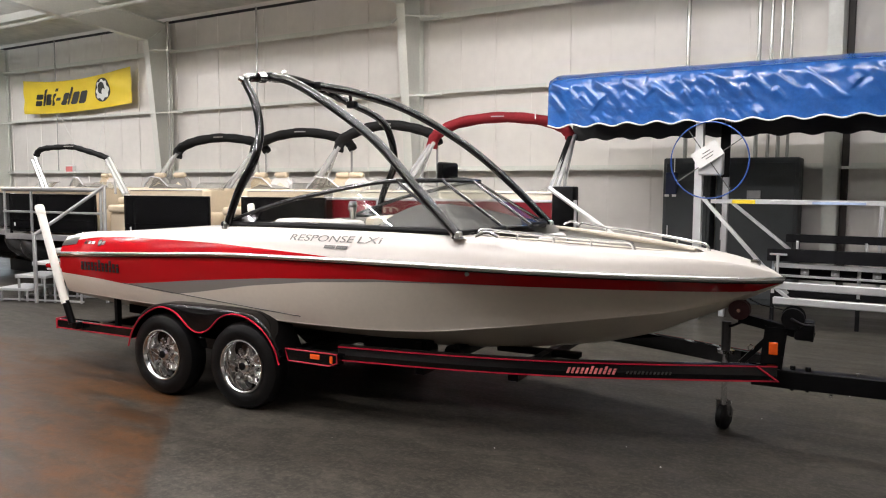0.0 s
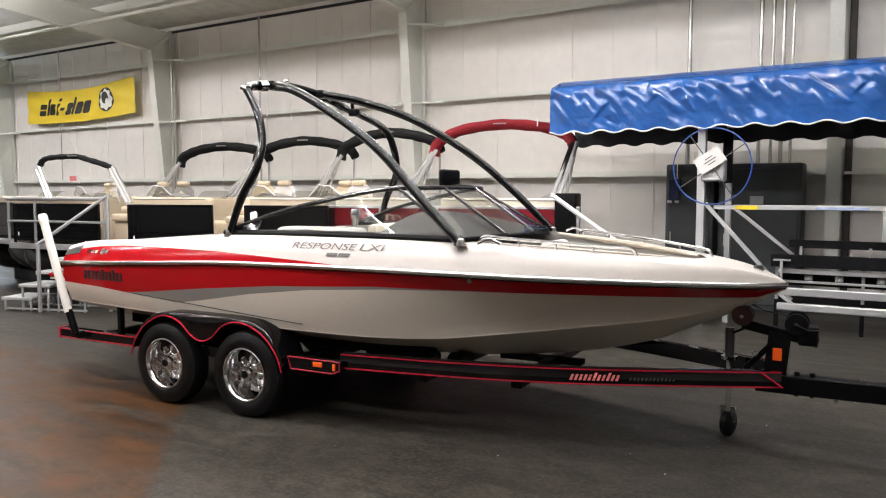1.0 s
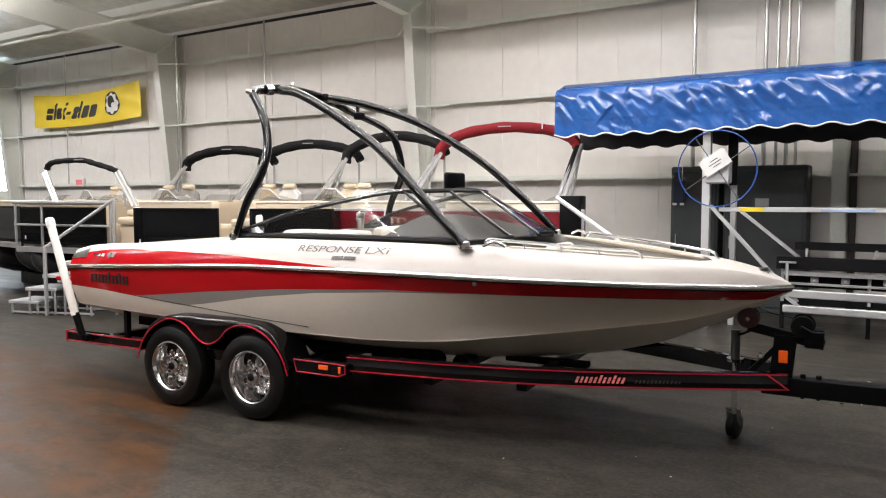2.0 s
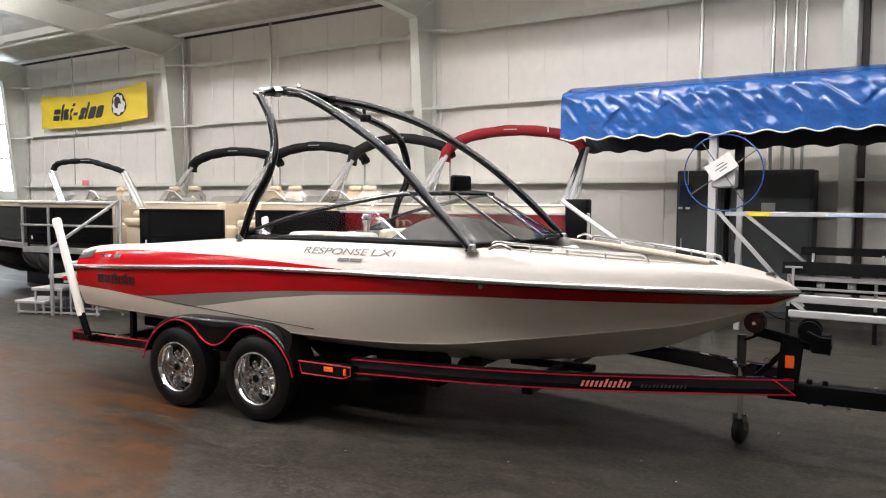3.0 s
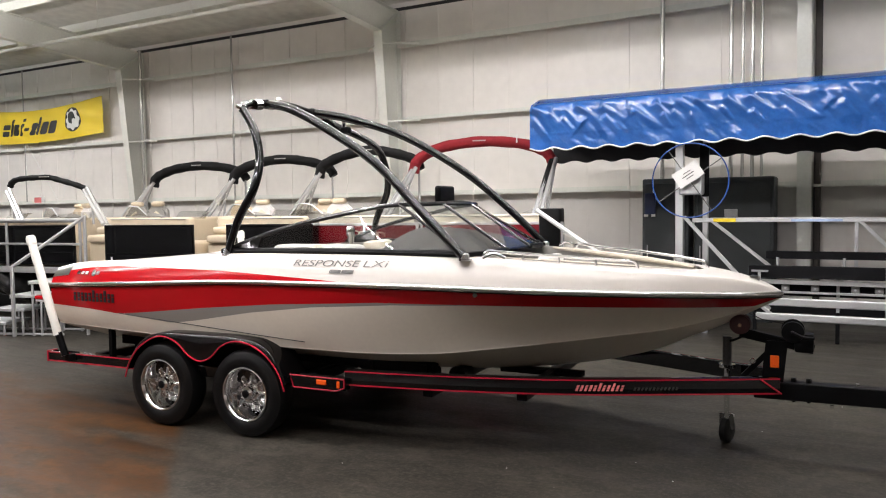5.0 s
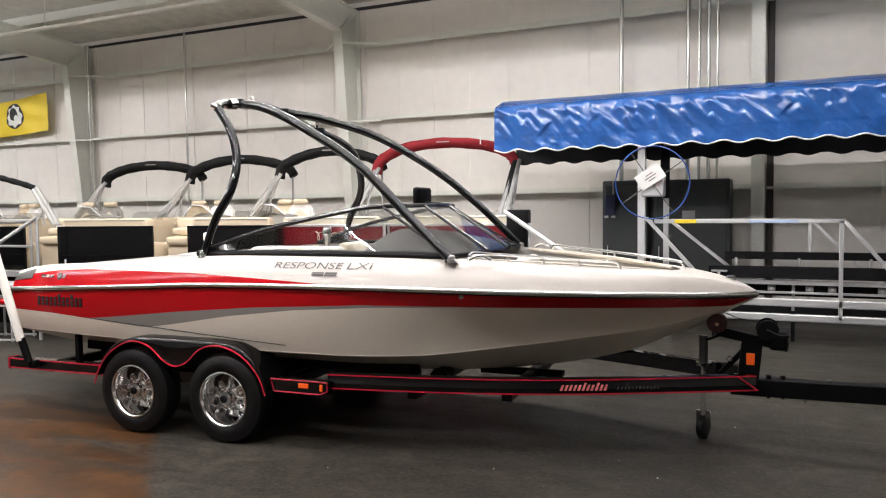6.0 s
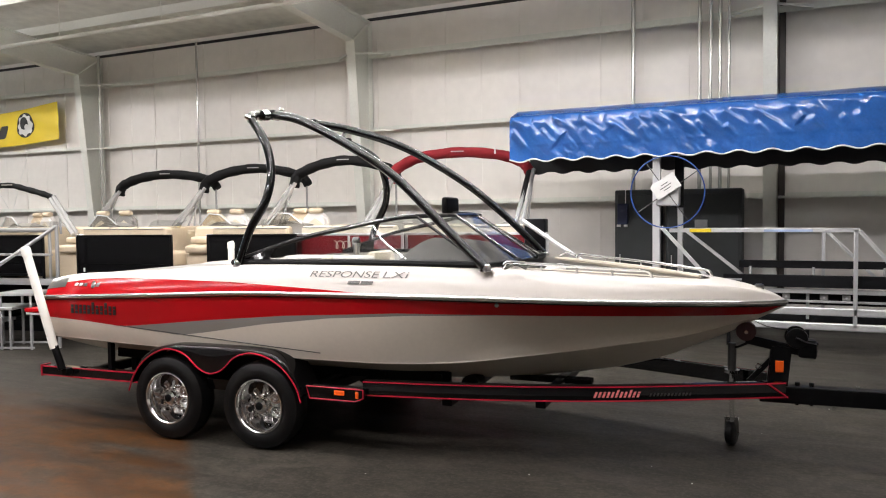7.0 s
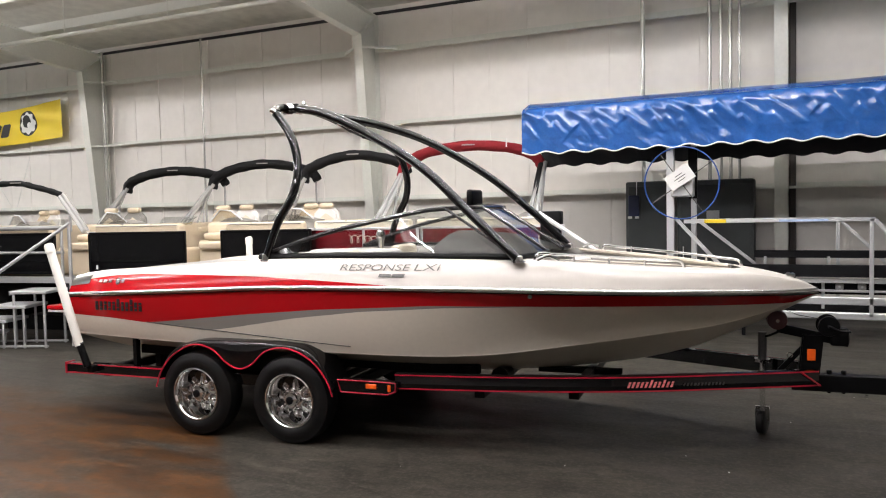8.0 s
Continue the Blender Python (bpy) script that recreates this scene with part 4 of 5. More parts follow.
part("rail_submarking", sub, DASH, trailer, "small grey rail marking")
# winch stand
stand = part("winch_stand", prism([(6.25, 0.55), (6.4, 0.55), (6.43, 0.86), (6.28, 0.86)], "y", -0.05, 0.05, 0.008), BLACK_SATIN, trailer, "black winch stand")
part("bow_arm", bar((6.1, 0, 0.9), (6.6, 0, 0.8), 0.075, 0.07), BLACK_SATIN, stand, "black winch arm")
winch = part("winch", lathe([(-0.08, 0.03), (-0.078, 0.075), (-0.06, 0.08), (-0.055, 0.05), (0.055, 0.05), (0.06, 0.08), (0.078, 0.075), (0.08, 0.03)], 20), BLACK_SATIN, stand, "black strap winch drum")
winch.matrix_basis = pose(6.46, 0, 0.925)
part("winch_housing", box(6.47, 6.6, -0.07, 0.07, 0.775, 0.915, 0.02, segs=2), BLACK_SATIN, stand, "black winch housing")
part("winch_handle", tube(smooth_path([(6.46, -0.08, 0.925), (6.46, -0.12, 0.93), (6.53, -0.13, 0.9), (6.6, -0.13, 0.9)]), 0.01, 8), BLACK_SATIN, stand)
part("winch_strap", grid_sheet([[Vector((a, v, b)) for v in (-0.025, 0.025)] for a, b in ((6.4, 0.975), (6.25, 1.0), (6.16, 1.04))]), BUNK, stand, "black winch strap")
part("stand_brace", bar((6.12, 0, 0.56), (6.33, 0, 0.8), 0.03, 0.04), BLACK_SATIN, stand)
part("safety_ring", tube([(6.19 + 0.02 * math.cos(k), -0.04, 0.69 + 0.02 * math.sin(k)) for k in np.linspace(0, 6.28, 15)], 0.004, 6), STAINLESS, stand, "small steel ring")
for u in (6.47, 6.57):
    part("tongue_bolt", lathe([(0.55, 0.018), (0.575, 0.018), (0.58, 0.012)], 6, axis="z"), BLACK_SATIN, tongue).matrix_basis = pose(u, 0, 0)
    part("tongue_nut", lathe([(0.4, 0.012), (0.405, 0.016), (0.42, 0.016)], 6, axis="z"), BLACK_SATIN, tongue).matrix_basis = pose(u, 0, 0)
for u, z in ((6.72, 0.385), (6.88, 0.555)):
    part("bolt_end", tube([(u, -0.03, z), (u, -0.03, z + 0.02)], 0.014, 8), STAINLESS, tongue, "bright bolt end")
part("reflector", box(6.31, 6.37, -0.058, -0.05, 0.655, 0.745, 0.004), AMBER, stand, "amber reflector")
roller = part("bow_roller", lathe([(-0.07, 0.04), (-0.06, 0.072), (-0.02, 0.077), (0, 0.05), (0.02, 0.077), (0.06, 0.072), (0.07, 0.04)], 24), MAROON, stand, "maroon rubber bow roller")
roller.matrix_basis = pose(6.1, 0, 0.96)
part("axle", tube([(0, -0.09, 0), (0, 0.09, 0)], 0.014, 8), CHROME, roller)
# jack
jack = part("jack_tube", tube([(6.0, 0.12, 0.2), (6.0, 0.12, 0.62)], 0.021, 12), STAINLESS, trailer, "bright tongue jack")
part("jack_cap", tube([(6.0, 0.12, 0.6), (6.0, 0.12, 0.84)], 0.034, 12), JACK_GREY, jack)
part("jack_collar", tube([(6.0, 0.12, 0.6), (6.0, 0.12, 0.625)], 0.062, 14), STAINLESS, jack, "bright mounting collar")
part("jack_handle", tube([(6.0, 0.12, 0.8), (6.05, 0.08, 0.82), (6.13, 0.02, 0.87)], 0.01, 8), BLACK_SATIN, jack)
wheel_bm = lathe([(-0.03, 0.03), (-0.028, 0.09), (-0.02, 0.1), (0.02, 0.1), (0.028, 0.09), (0.03, 0.03)], 20)
jw = part("jack_wheel", wheel_bm, RUBBER, jack)
jw.matrix_basis = pose(6.0, 0.16, 0.1, 0, 0, 70)
part("jack_fork", bar((5.965, 0.12, 0.24), (5.965, 0.16, 0.1), 0.04, 0.01), STAINLESS, jack)
part("jack_fork", bar((6.035, 0.12, 0.24), (6.035, 0.16, 0.1), 0.04, 0.01), STAINLESS, jack)


def trailer_wheel(u, s):
    hub_m = pose(u, s * 1.11, 0.36, 0, 0, 0 if s < 0 else 180)
    prof = [(0.1, 0.2), (0.1, 0.3), (0.085, 0.345), (0.05, 0.36), (-0.05, 0.36), (-0.085, 0.345), (-0.104, 0.3), (-0.108, 0.27), (-0.1, 0.232), (-0.09, 0.222), (-0.02, 0.21), (0.1, 0.2)]
    tyre = part("tyre", lathe(prof, 48, caps=False), RUBBER, trailer, "black tyre")
    tyre.matrix_basis = hub_m
    rim = part("rim", lathe([(-0.09, 0.218), (-0.104, 0.223), (-0.106, 0.213), (-0.094, 0.203), (-0.05, 0.191), (-0.01, 0.184), (0.05, 0.177)], 48, caps=False), CHROME, tyre, "chrome rim with a deep lip")
    rings = []
    for r, base_d, amp in ((0.178, 0.05, 0.0), (0.17, 0.036, 0.014), (0.15, 0.022, 0.032), (0.124, 0.006, 0.034), (0.1, -0.012, 0.016), (0.09, -0.03, 0.002), (0.082, -0.036, 0.0), (0.06, -0.036, 0.0), (0.055, -0.075, 0.0), (0.03, -0.085, 0.0)):
        rings.append([Vector((r * math.cos(a), base_d - amp * math.cos(8 * a), r * math.sin(a))) for a in np.linspace(0, 2 * math.pi, 97)])
    part("wheel_disc", grid_sheet(rings), CHROME, rim, "chrome disc with eight pressed spokes")
    for k in range(8):
        a = 2 * math.pi * (k + 0.5) / 8
        hole = part("vent_hole", lathe([(-0.004, 0.02), (0.0, 0.026), (0.006, 0.026)], 12), DARKGAP, rim, "dark vent window")
        hole.data.transform(Matrix.Diagonal((1.25, 1, 0.85, 1)))
        hole.matrix_basis = pose(0.15 * math.cos(a), 0.045, 0.15 * math.sin(a), 0, -math.degrees(a), 0)
    for k in range(5):
        a = 2 * math.pi * k / 5
        nut = part("lug_nut", lathe([(-0.07, 0.006), (-0.066, 0.011), (-0.045, 0.012)], 6), CHROME, rim)
        nut.matrix_basis = pose(0.074 * math.cos(a), 0, 0.074 * math.sin(a))
    part("hub_cap", lathe([(-0.1, 0.001), (-0.1, 0.025), (-0.095, 0.032), (-0.05, 0.034)], 18), BLACK_SATIN, rim, "black hub cap")


for u in (1.5, 2.41):
    for s in (-1, 1):
        trailer_wheel(u, s)
    part("axle_beam", tube([(u, -1.0, 0.36), (u, 1.0, 0.36)], 0.035, 10), BLACK_SATIN, trailer)

# ---- pontoon boats behind ----


def pontoon(front, width, angle, panel_frac, bim, leg, bim_mat, panel_mat, label, script=False, chairs=True, railing=False, length=4.2, fence_len=9.0, roll=0.095):
    """A pontoon boat: x across its front, y towards its stern. bim: (y, x0, x1, z_end, z_mid)."""
    ob = thing("pontoon_boat", pose(front[0], front[1], 0, 0, 0, angle), label, "pontoon boat", "row of pontoon boats")
    w, zd = width, 0.98
    fence_len = min(fence_len, length - 0.3)
    for x in (0.35, w - 0.35):
        n = [(-0.02, 0.04), (0.02, 0.1), (0.1, 0.17), (0.25, 0.235), (0.45, 0.29), (0.7, 0.335), (1.0, 0.36), (length - 0.2, 0.36), (length - 0.1, 0.3)]
        tb = tube([(x, y, 0.93 - r * 0.95) for y, r in n], [r for y, r in n], 24)
        part("pontoon_tube", tb, FLOAT, ob, "dark grey aluminium pontoon float")
    for y in (0.9, length - 1.0):
        part("bunk_stand", box(0.1, w - 0.1, y, y + 0.15, 0.0, 0.24), BLACK_SATIN, ob)
    part("deck_board", box(0, w, -0.05, length, zd - 0.06, zd, 0.008), VINYL_GREY, ob, "grey deck")
    part("deck_trim", box(-0.02, w + 0.02, -0.075, -0.052, zd - 0.09, zd + 0.01, 0.006), ALU_DULL, ob)
    pw = w * panel_frac
    top = 1.66
    fence = part("front_fence", box(0.05, pw, 0.0, 0.03, zd + 0.08, top - 0.03), panel_mat, ob, "glossy fence panel")
    for z in (zd + 0.06, top - 0.015):
        part("fence_rail", bar((0.02, 0.015, z), (pw + 0.03, 0.015, z), 0.04, 0.035), BLACK_SATIN if panel_mat == PANEL_BLACK else ALU, fence)
    for x in np.linspace(0.03, pw + 0.02, 3 if script else 2):
        part("fence_post", bar((x, 0.012, zd), (x, 0.012, top), 0.035, 0.035), BLACK_SATIN if panel_mat == PANEL_BLACK else ALU, fence)
    for x in (0.0, w)[:1 if fence_len < 1 else 2]:
        sidefence = part("side_fence", box(x - 0.015, x + 0.015, 0.05, fence_len, zd + 0.08, top - 0.03), panel_mat, ob)
        part("fence_rail", bar((x, 0.04, top - 0.012), (x, fence_len, top - 0.012), 0.04, 0.035), ALU, sidefence)
    if panel_mat == PANEL_BLACK:
        part("fence_tag", box(0.12, 0.15, -0.006, -0.001, zd + 0.13, zd + 0.19, 0.001), WHITE_TRIM, fence, "small white tag")
        part("fence_trim", box(0.06, pw - 0.02, -0.008, -0.001, zd + 0.24, zd + 0.25), BLACK_SATIN, fence)
    if railing:
        for z, r in ((1.74, 0.035), (1.36, 0.02)):
            part("guard_rail", tube([(-0.05, -0.06, z), (pw + 0.25, -0.06, z)], r, 8), ALU_DULL, ob, "aluminium guard rail")
        for x in (-0.02, 0.62, pw + 0.22):
            part("guard_post", bar((x, -0.06, zd), (x, -0.06, 1.74), 0.035, 0.035), ALU_DULL, ob)
    # lounge seats, seen over and beside the fence
    seat_mat = VINYL_BEIGE if panel_mat == PANEL_BLACK else VINYL_CREAM
    part("lounge_back", box(0.06, pw - 0.1, 0.06, 0.26, zd + 0.3, 1.77, 0.05, segs=3), seat_mat, ob, "padded lounge back")
    for z in (1.6, 1.745):
        part("seam_piping", tube([(0.09, 0.056, z), (pw - 0.13, 0.056, z)], 0.008, 5), VINYL_GREY, ob)
    for x in np.linspace(0.06, pw - 0.1, 4)[1:-1]:
        part("seam_piping", tube([(x, 0.07, 1.765), (x, 0.24, 1.768)], 0.009, 5), VINYL_GREY, ob)
    part("lounge_seat", box(0.06, pw - 0.1, 0.2, 0.75, zd, zd + 0.42, 0.05, segs=3), seat_mat, ob)
    if panel_frac < 0.97:
        part("corner_lounge_back", box(pw + 0.03, w + 0.02, 0.6, 0.85, zd + 0.02, 1.77, 0.05, segs=3), seat_mat, ob, "beige lounge beside the open gate")
        part("corner_lounge_seat", box(pw + 0.12, w - 0.04, 0.2, 0.66, zd, zd + 0.4, 0.05, segs=3), seat_mat, ob)
        part("corner_lounge_step", box(pw + 0.16, w - 0.04, 0.12, 0.6, zd + 0.4, zd + 0.52, 0.04, segs=3), seat_mat, ob)
        part("corner_bolster", box(pw + 0.08, w - 0.02, 0.4, 0.62, zd + 0.53, zd + 0.64, 0.04, segs=3), seat_mat, ob)
    for x, y0, y1 in ((0.12, 0.9, length - 0.6), (w - 0.34, 1.2, length - 0.6))[:1 if fence_len < 1 else 2]:
        part("side_lounge", box(x, x + 0.22, y0, y1, zd + 0.1, 1.76, 0.05, segs=3), seat_mat, ob)
    # helm with windscreen and captain's chair
    helm = part("helm", prism([(w - 1.0, zd), (w - 0.4, zd), (w - 0.4, 1.78), (w - 0.7, 1.84), (w - 1.0, 1.72)], "y", 1.5, 2.0, 0.03), VINYL_GREY, ob, "grey helm console")
    if panel_mat != PANEL_RED:
        edge = [(w - 1.0, 1.78), (w - 0.42, 1.8), (w - 0.62, 1.95), (w - 0.82, 1.97)]
        pane = part("windscreen", prism(edge, "y", 1.46, 1.47), PALE_SCREEN, helm, "small pale clear windscreen")
        part("frame", tube([(a, 1.465, b) for a, b in [*edge[1:], edge[0]]], 0.012, 6), ALU, pane, "light metal windscreen frame")
    if chairs:
        for cx, cy in ((0.62 * w, 2.35), (0.36 * w, 2.55)):
            hide = VINYL_GREY if railing else VINYL_WHITE if cx > 0.5 * w else seat_mat
            back = [(cx - 0.2, 1.42), (cx + 0.2, 1.42), (cx + 0.24, 1.65), (cx + 0.22, 1.88), (cx + 0.13, 1.97), (cx - 0.13, 1.97), (cx - 0.22, 1.88), (cx - 0.24, 1.65)]
            seat_back = part("chair_back", prism(back, "y", cy, cy + 0.15, 0.045), hide, ob, "padded captain's chair back")
            part("headrest", box(cx - 0.13, cx + 0.13, cy - 0.01, cy + 0.12, 1.96, 2.06, 0.045, segs=3), seat_mat, seat_back, "beige headrest")
            part("back_inset", prism([(cx - 0.12, 1.46), (cx + 0.12, 1.46), (cx + 0.14, 1.78), (cx, 1.88), (cx - 0.14, 1.78)], "y", cy - 0.025, cy + 0.01, 0.02), VINYL_CREAM, seat_back, "cream back inset")
            for dx in (-0.28, 0.28):
                part("armrest", box(cx + dx - 0.035, cx + dx + 0.035, cy - 0.32, cy + 0.06, 1.62, 1.69, 0.025, segs=2), hide, seat_back)
            part("chair_seat", box(cx - 0.24, cx + 0.24, cy - 0.45, cy + 0.02, 1.3, 1.45, 0.05, segs=2), seat_mat, ob)
            part("chair_post", tube([(cx, cy - 0.2, zd), (cx, cy - 0.2, 1.32)], 0.04, 8), ALU, ob)
        part("helm_screen", thick(grid_sheet([[Vector((x, 1.5 + 0.1 * k - 0.25 * abs(x - 0.3 * w) / 0.3, 1.74 + 0.13 * k * (1 - 0.25 * k))) for x in np.linspace(0.3 * w - 0.3, 0.3 * w + 0.3, 7)] for k in range(3)]), 0.006), GLASS_DARK, helm, "small smoked companion screen")
    # bimini: rolled canvas in its boot on aluminium bows
    if bim is None:
        return ob
    by, x0, x1, ze, zm = bim
    rise, mid_x = zm - ze, (x0 + x1) / 2
    span = [(0.0, -0.08 / rise), (0.05, 0.22), (0.2, 0.52), (0.55, 0.84)]
    if railing:
        span = [(0.0, 0.25), (0.05, 0.62), (0.18, 0.88), (0.5, 1.0)]
    half = [(x0 + d, by - 0.02, ze + rise * f) for d, f in span]
    other = [(0.6, 0.68), (0.25, 0.25), (0.05, -0.1), (0.0, -0.35)] if railing else [(0.55, 0.86), (0.2, 0.6), (0.06, 0.35), (0.0, 0.05)]
    arc = smooth_path([*half, (mid_x, by, zm), *[(x1 - d, by - 0.02, ze + rise * f) for d, f in other]], 5)
    top_bm = tube(arc, [roll + 0.005 * math.sin(i * 1.7) for i in range(len(arc))], 14, flat=0.85)
    boot = part("bimini_boot", top_bm, bim_mat, ob, "rolled canvas bimini top in its boot")
    part("boot_marking", box((x0 + x1) / 2 - 0.12, (x0 + x1) / 2 + 0.1, by - 0.1, by - 0.08, zm + 0.0, zm + 0.018), VINYL_GREY, boot, "pale stitched mark")
    for x, ze, both in ((x0, ze, True), (x1, ze + rise * other[-1][1] + 0.06, railing or bim_mat == CANVAS_RED)):
        if not both:
            part("bimini_strut", tube([(x - 0.04, by, ze - 0.05), (x - 0.04, by, top)], 0.02, 8), ALU_BRIGHT, ob)
            continue
        for k, (along, dx) in enumerate(((1.0, 0.0), (0.98, 0.09), (0.7, 0.12))):
            part("bimini_bow", tube([(x + 0.07 * min(k, 1), by - 0.1, ze - 0.04 + 0.04 * min(k, 1)), (x + leg[0] * along + dx, by + leg[1] * along, top)], 0.036 if k < 2 else 0.018, 8), ALU_BRIGHT, ob, "aluminium bimini bow")
        part("bimini_strut", tube([(x + leg[0] * 0.25, by + leg[1] * 0.25, ze - 0.25), (x + leg[0] * 0.3, by + leg[1] * 0.3, top)], 0.02, 8), ALU_BRIGHT, ob)
    if bim_mat == CANVAS_RED:
        a, b = Vector((x1, by - 0.06, ze - 0.03)), Vector((x1 + leg[0], by + leg[1], top))
        part("bow_sleeve", tube([a, a.lerp(b, 0.3), a.lerp(b, 0.62)], [0.06, 0.05, 0.035], 10), CANVAS_BLACK, ob, "dark sleeve round the bimini bow")
    if script:
        wave = [(0.6 + 0.52 * t + 0.035 * math.sin(34 * t), -0.006, 1.5 + 0.06 * (1 - 0.5 * t) * math.cos(34 * t)) for t in np.linspace(0, 1, 90)]
        part("panel_marking", tube(wave, 0.006, 6), VINYL_CREAM, ob, "pale script-like panel marking")
    return ob


def place_pontoon(left, right, bim_l, bim_r, by_world, ze, zm, run, frac, bmat, pmat, label, script=False, railing=False, back=2.2, length=4.2, fence_len=9.0, roll=0.095):
    d = Vector((right[0] - left[0], right[1] - left[1]))
    ang = math.atan2(d.y, d.x)
    width = d.length
    c, s = math.cos(ang), math.sin(ang)

    def local(x, y):
        dx, dy = x - left[0], y - left[1]
        return c * dx + s * dy, -s * dx + c * dy

    if bim_l is None:
        return pontoon(left, width, math.degrees(ang), frac, None, None, bmat, pmat, label, script, True, railing, length, fence_len)
    (xa, ya), (xb, yb) = local(bim_l, by_world), local(bim_r, by_world)
    return pontoon(left, width, math.degrees(ang), frac, ((ya + yb) / 2, xa, xb, ze, zm), (c * run - s * back, -s * run - c * back), bmat, pmat, label, script, pmat != PANEL_RED, railing, length, fence_len, roll)


place_pontoon((-11.41, 7.9), (-8.85, 8.3), -12.15, -10.3, 9.0, 2.3, 2.5, 0.9, 0.76, CANVAS_BLACK, PANEL_BLACK, "black-panelled pontoon boat with aluminium guard rail and rolled black bimini", False, True, 0.4, roll=0.058)
place_pontoon((-14.75, 8.7), (-12.05, 8.35), None, None, 10.9, 2.3, 2.5, 1.9, 1.0, CANVAS_BLACK, PANEL_BLACK, "black-panelled pontoon boat with beige seats at the row's end")
place_pontoon((-8.69, 8.2), (-6.55, 8.62), -11.05, -8.85, 11.35, 2.45, 2.76, -0.6, 0.73, CANVAS_BLACK, PANEL_BLACK, "black-panelled pontoon boat with beige seats and rolled black bimini", back=0.3)
place_pontoon((-6.53, 8.6), (-5.25, 8.95), -9.1, -6.95, 11.6, 2.47, 2.82, -0.6, 1.0, CANVAS_BLACK, PANEL_BLACK, "black-panelled pontoon boat with beige seats and rolled black bimini", back=0.3)
place_pontoon((-5.41, 9.2), (-3.84, 9.5), -7.12, -5.12, 11.7, 2.52, 2.9, -0.55, 1.0, CANVAS_BLACK, PANEL_RED, "burgundy pontoon boat with cream seats and rolled black bimini", True, length=3.5, back=0.3)
end_boat = place_pontoon((-3.84, 9.6), (-1.89, 9.95), -5.22, -2.78, 11.9, 2.55, 2.96, 0.2, 1.0, CANVAS_RED, PANEL_RED, "burgundy pontoon boat with cream seats and rolled burgundy bimini", back=1.4, length=3.1, fence_len=0.6)
part("gate_box", box(1.7, 1.98, -0.04, 0.3, 0.98, 1.84, 0.02, segs=2), BLACK_SATIN, end_boat, "black storage box at the corner")
part("light_pole", tube([(0.9, 2.1, 2.9), (0.9, 2.1, 3.03)], 0.012, 6), WHITE_TRIM, end_boat, "white light pole")

part("side_strut", tube([(-2.12, 9.68, 1.82), (-1.3, 9.68, 1.28), (-1.15, 9.68, 1.18)], 0.03, 8), WHITE_TRIM, None)
tagged(bpy.context.scene.objects["side_strut"], "white aluminium gate strut leaning by the burgundy boat", "strut")

# ---- boarding steps ----
steps = thing("boarding_steps", pose(-10.31, 7.08, 0, 0, 0, 20), "aluminium boarding steps with handrail beside a pontoon boat", "steps")
for i in range(4):
    z, x = 0.21 * (i + 1), 0.32 * i
    tread = part("tread", box(x, x + 0.55, 0.0, 0.56, z - 0.045, z, 0.006), ALU, steps, "pale checker-plate tread")
    part("tread_lip", box(x - 0.012, x - 0.002, 0.0, 0.56, z - 0.06, z + 0.002, 0.003), ALU_DULL, tread)
    for y in (0.03, 0.53):
        for dx in (0.04, 0.5):
            part("leg", bar((x + dx, y, 0), (x + dx, y, z - 0.045), 0.03, 0.03), ALU_DULL, steps)
for y in (0.03, 0.53):
    part("base_rail", bar((0.02, y, 0.03), (1.5, y, 0.03), 0.03, 0.03), ALU_DULL, steps)
part("handrail_post", bar((0.74, -0.06, 0), (0.74, -0.06, 1.06), 0.045, 0.045), ALU_DULL, steps)
part("handrail", tube([(0.72, -0.06, 1.04), (1.78, 0.21, 1.8)], 0.026, 8), ALU_DULL, steps)
part("handrail_post", bar((1.78, 0.21, 0.0), (1.78, 0.21, 1.82), 0.04, 0.04), ALU_DULL, steps)

# ---- boat lift with blue canopy ----
CX0, CX1, CYF, CYB = -2.9, 4.2, 11.35, 12.3
canopy = thing("lift_canopy", pose(0, 0, 0), "wrinkled blue vinyl boat-lift canopy with a scalloped white-edged valance", "canopy")


def crease_lines(x0, x1, tall, seed):
    """Slack folds that run down from the shoulder: head x, head z, run, fall, length, depth, width above and below the ridge."""
    rng = random.Random(seed)
    out, x = [], x0 + 0.06
    while x < x1:
        loose = 1.0 if x < x0 + 3.6 else 0.65
        slant = radians(rng.uniform(-47, -30))
        out.append((x, tall * rng.uniform(0.74, 0.9), math.cos(slant), math.sin(slant), rng.uniform(0.3, 0.62) * loose, rng.uniform(0.03, 0.06) * loose, rng.uniform(0.018, 0.034), rng.uniform(0.06, 0.1)))
        slant = radians(rng.uniform(-22, -8))
        out.append((x + rng.uniform(-0.05, 0.12), tall * rng.uniform(0.8, 0.9), math.cos(slant), math.sin(slant), rng.uniform(0.2, 0.42), rng.uniform(0.02, 0.04), 0.035, 0.05))
        # lower folds that gather towards the hem
        slant = radians(rng.uniform(-62, -38) if rng.random() < 0.75 else rng.uniform(215, 235))
        out.append((x + rng.uniform(-0.1, 0.2), tall * rng.uniform(0.48, 0.68), math.cos(slant), math.sin(slant), rng.uniform(0.22, 0.4), rng.uniform(0.022, 0.042), rng.uniform(0.015, 0.03), rng.uniform(0.05, 0.09)))
        x += rng.uniform(0.22, 0.42)
    return out


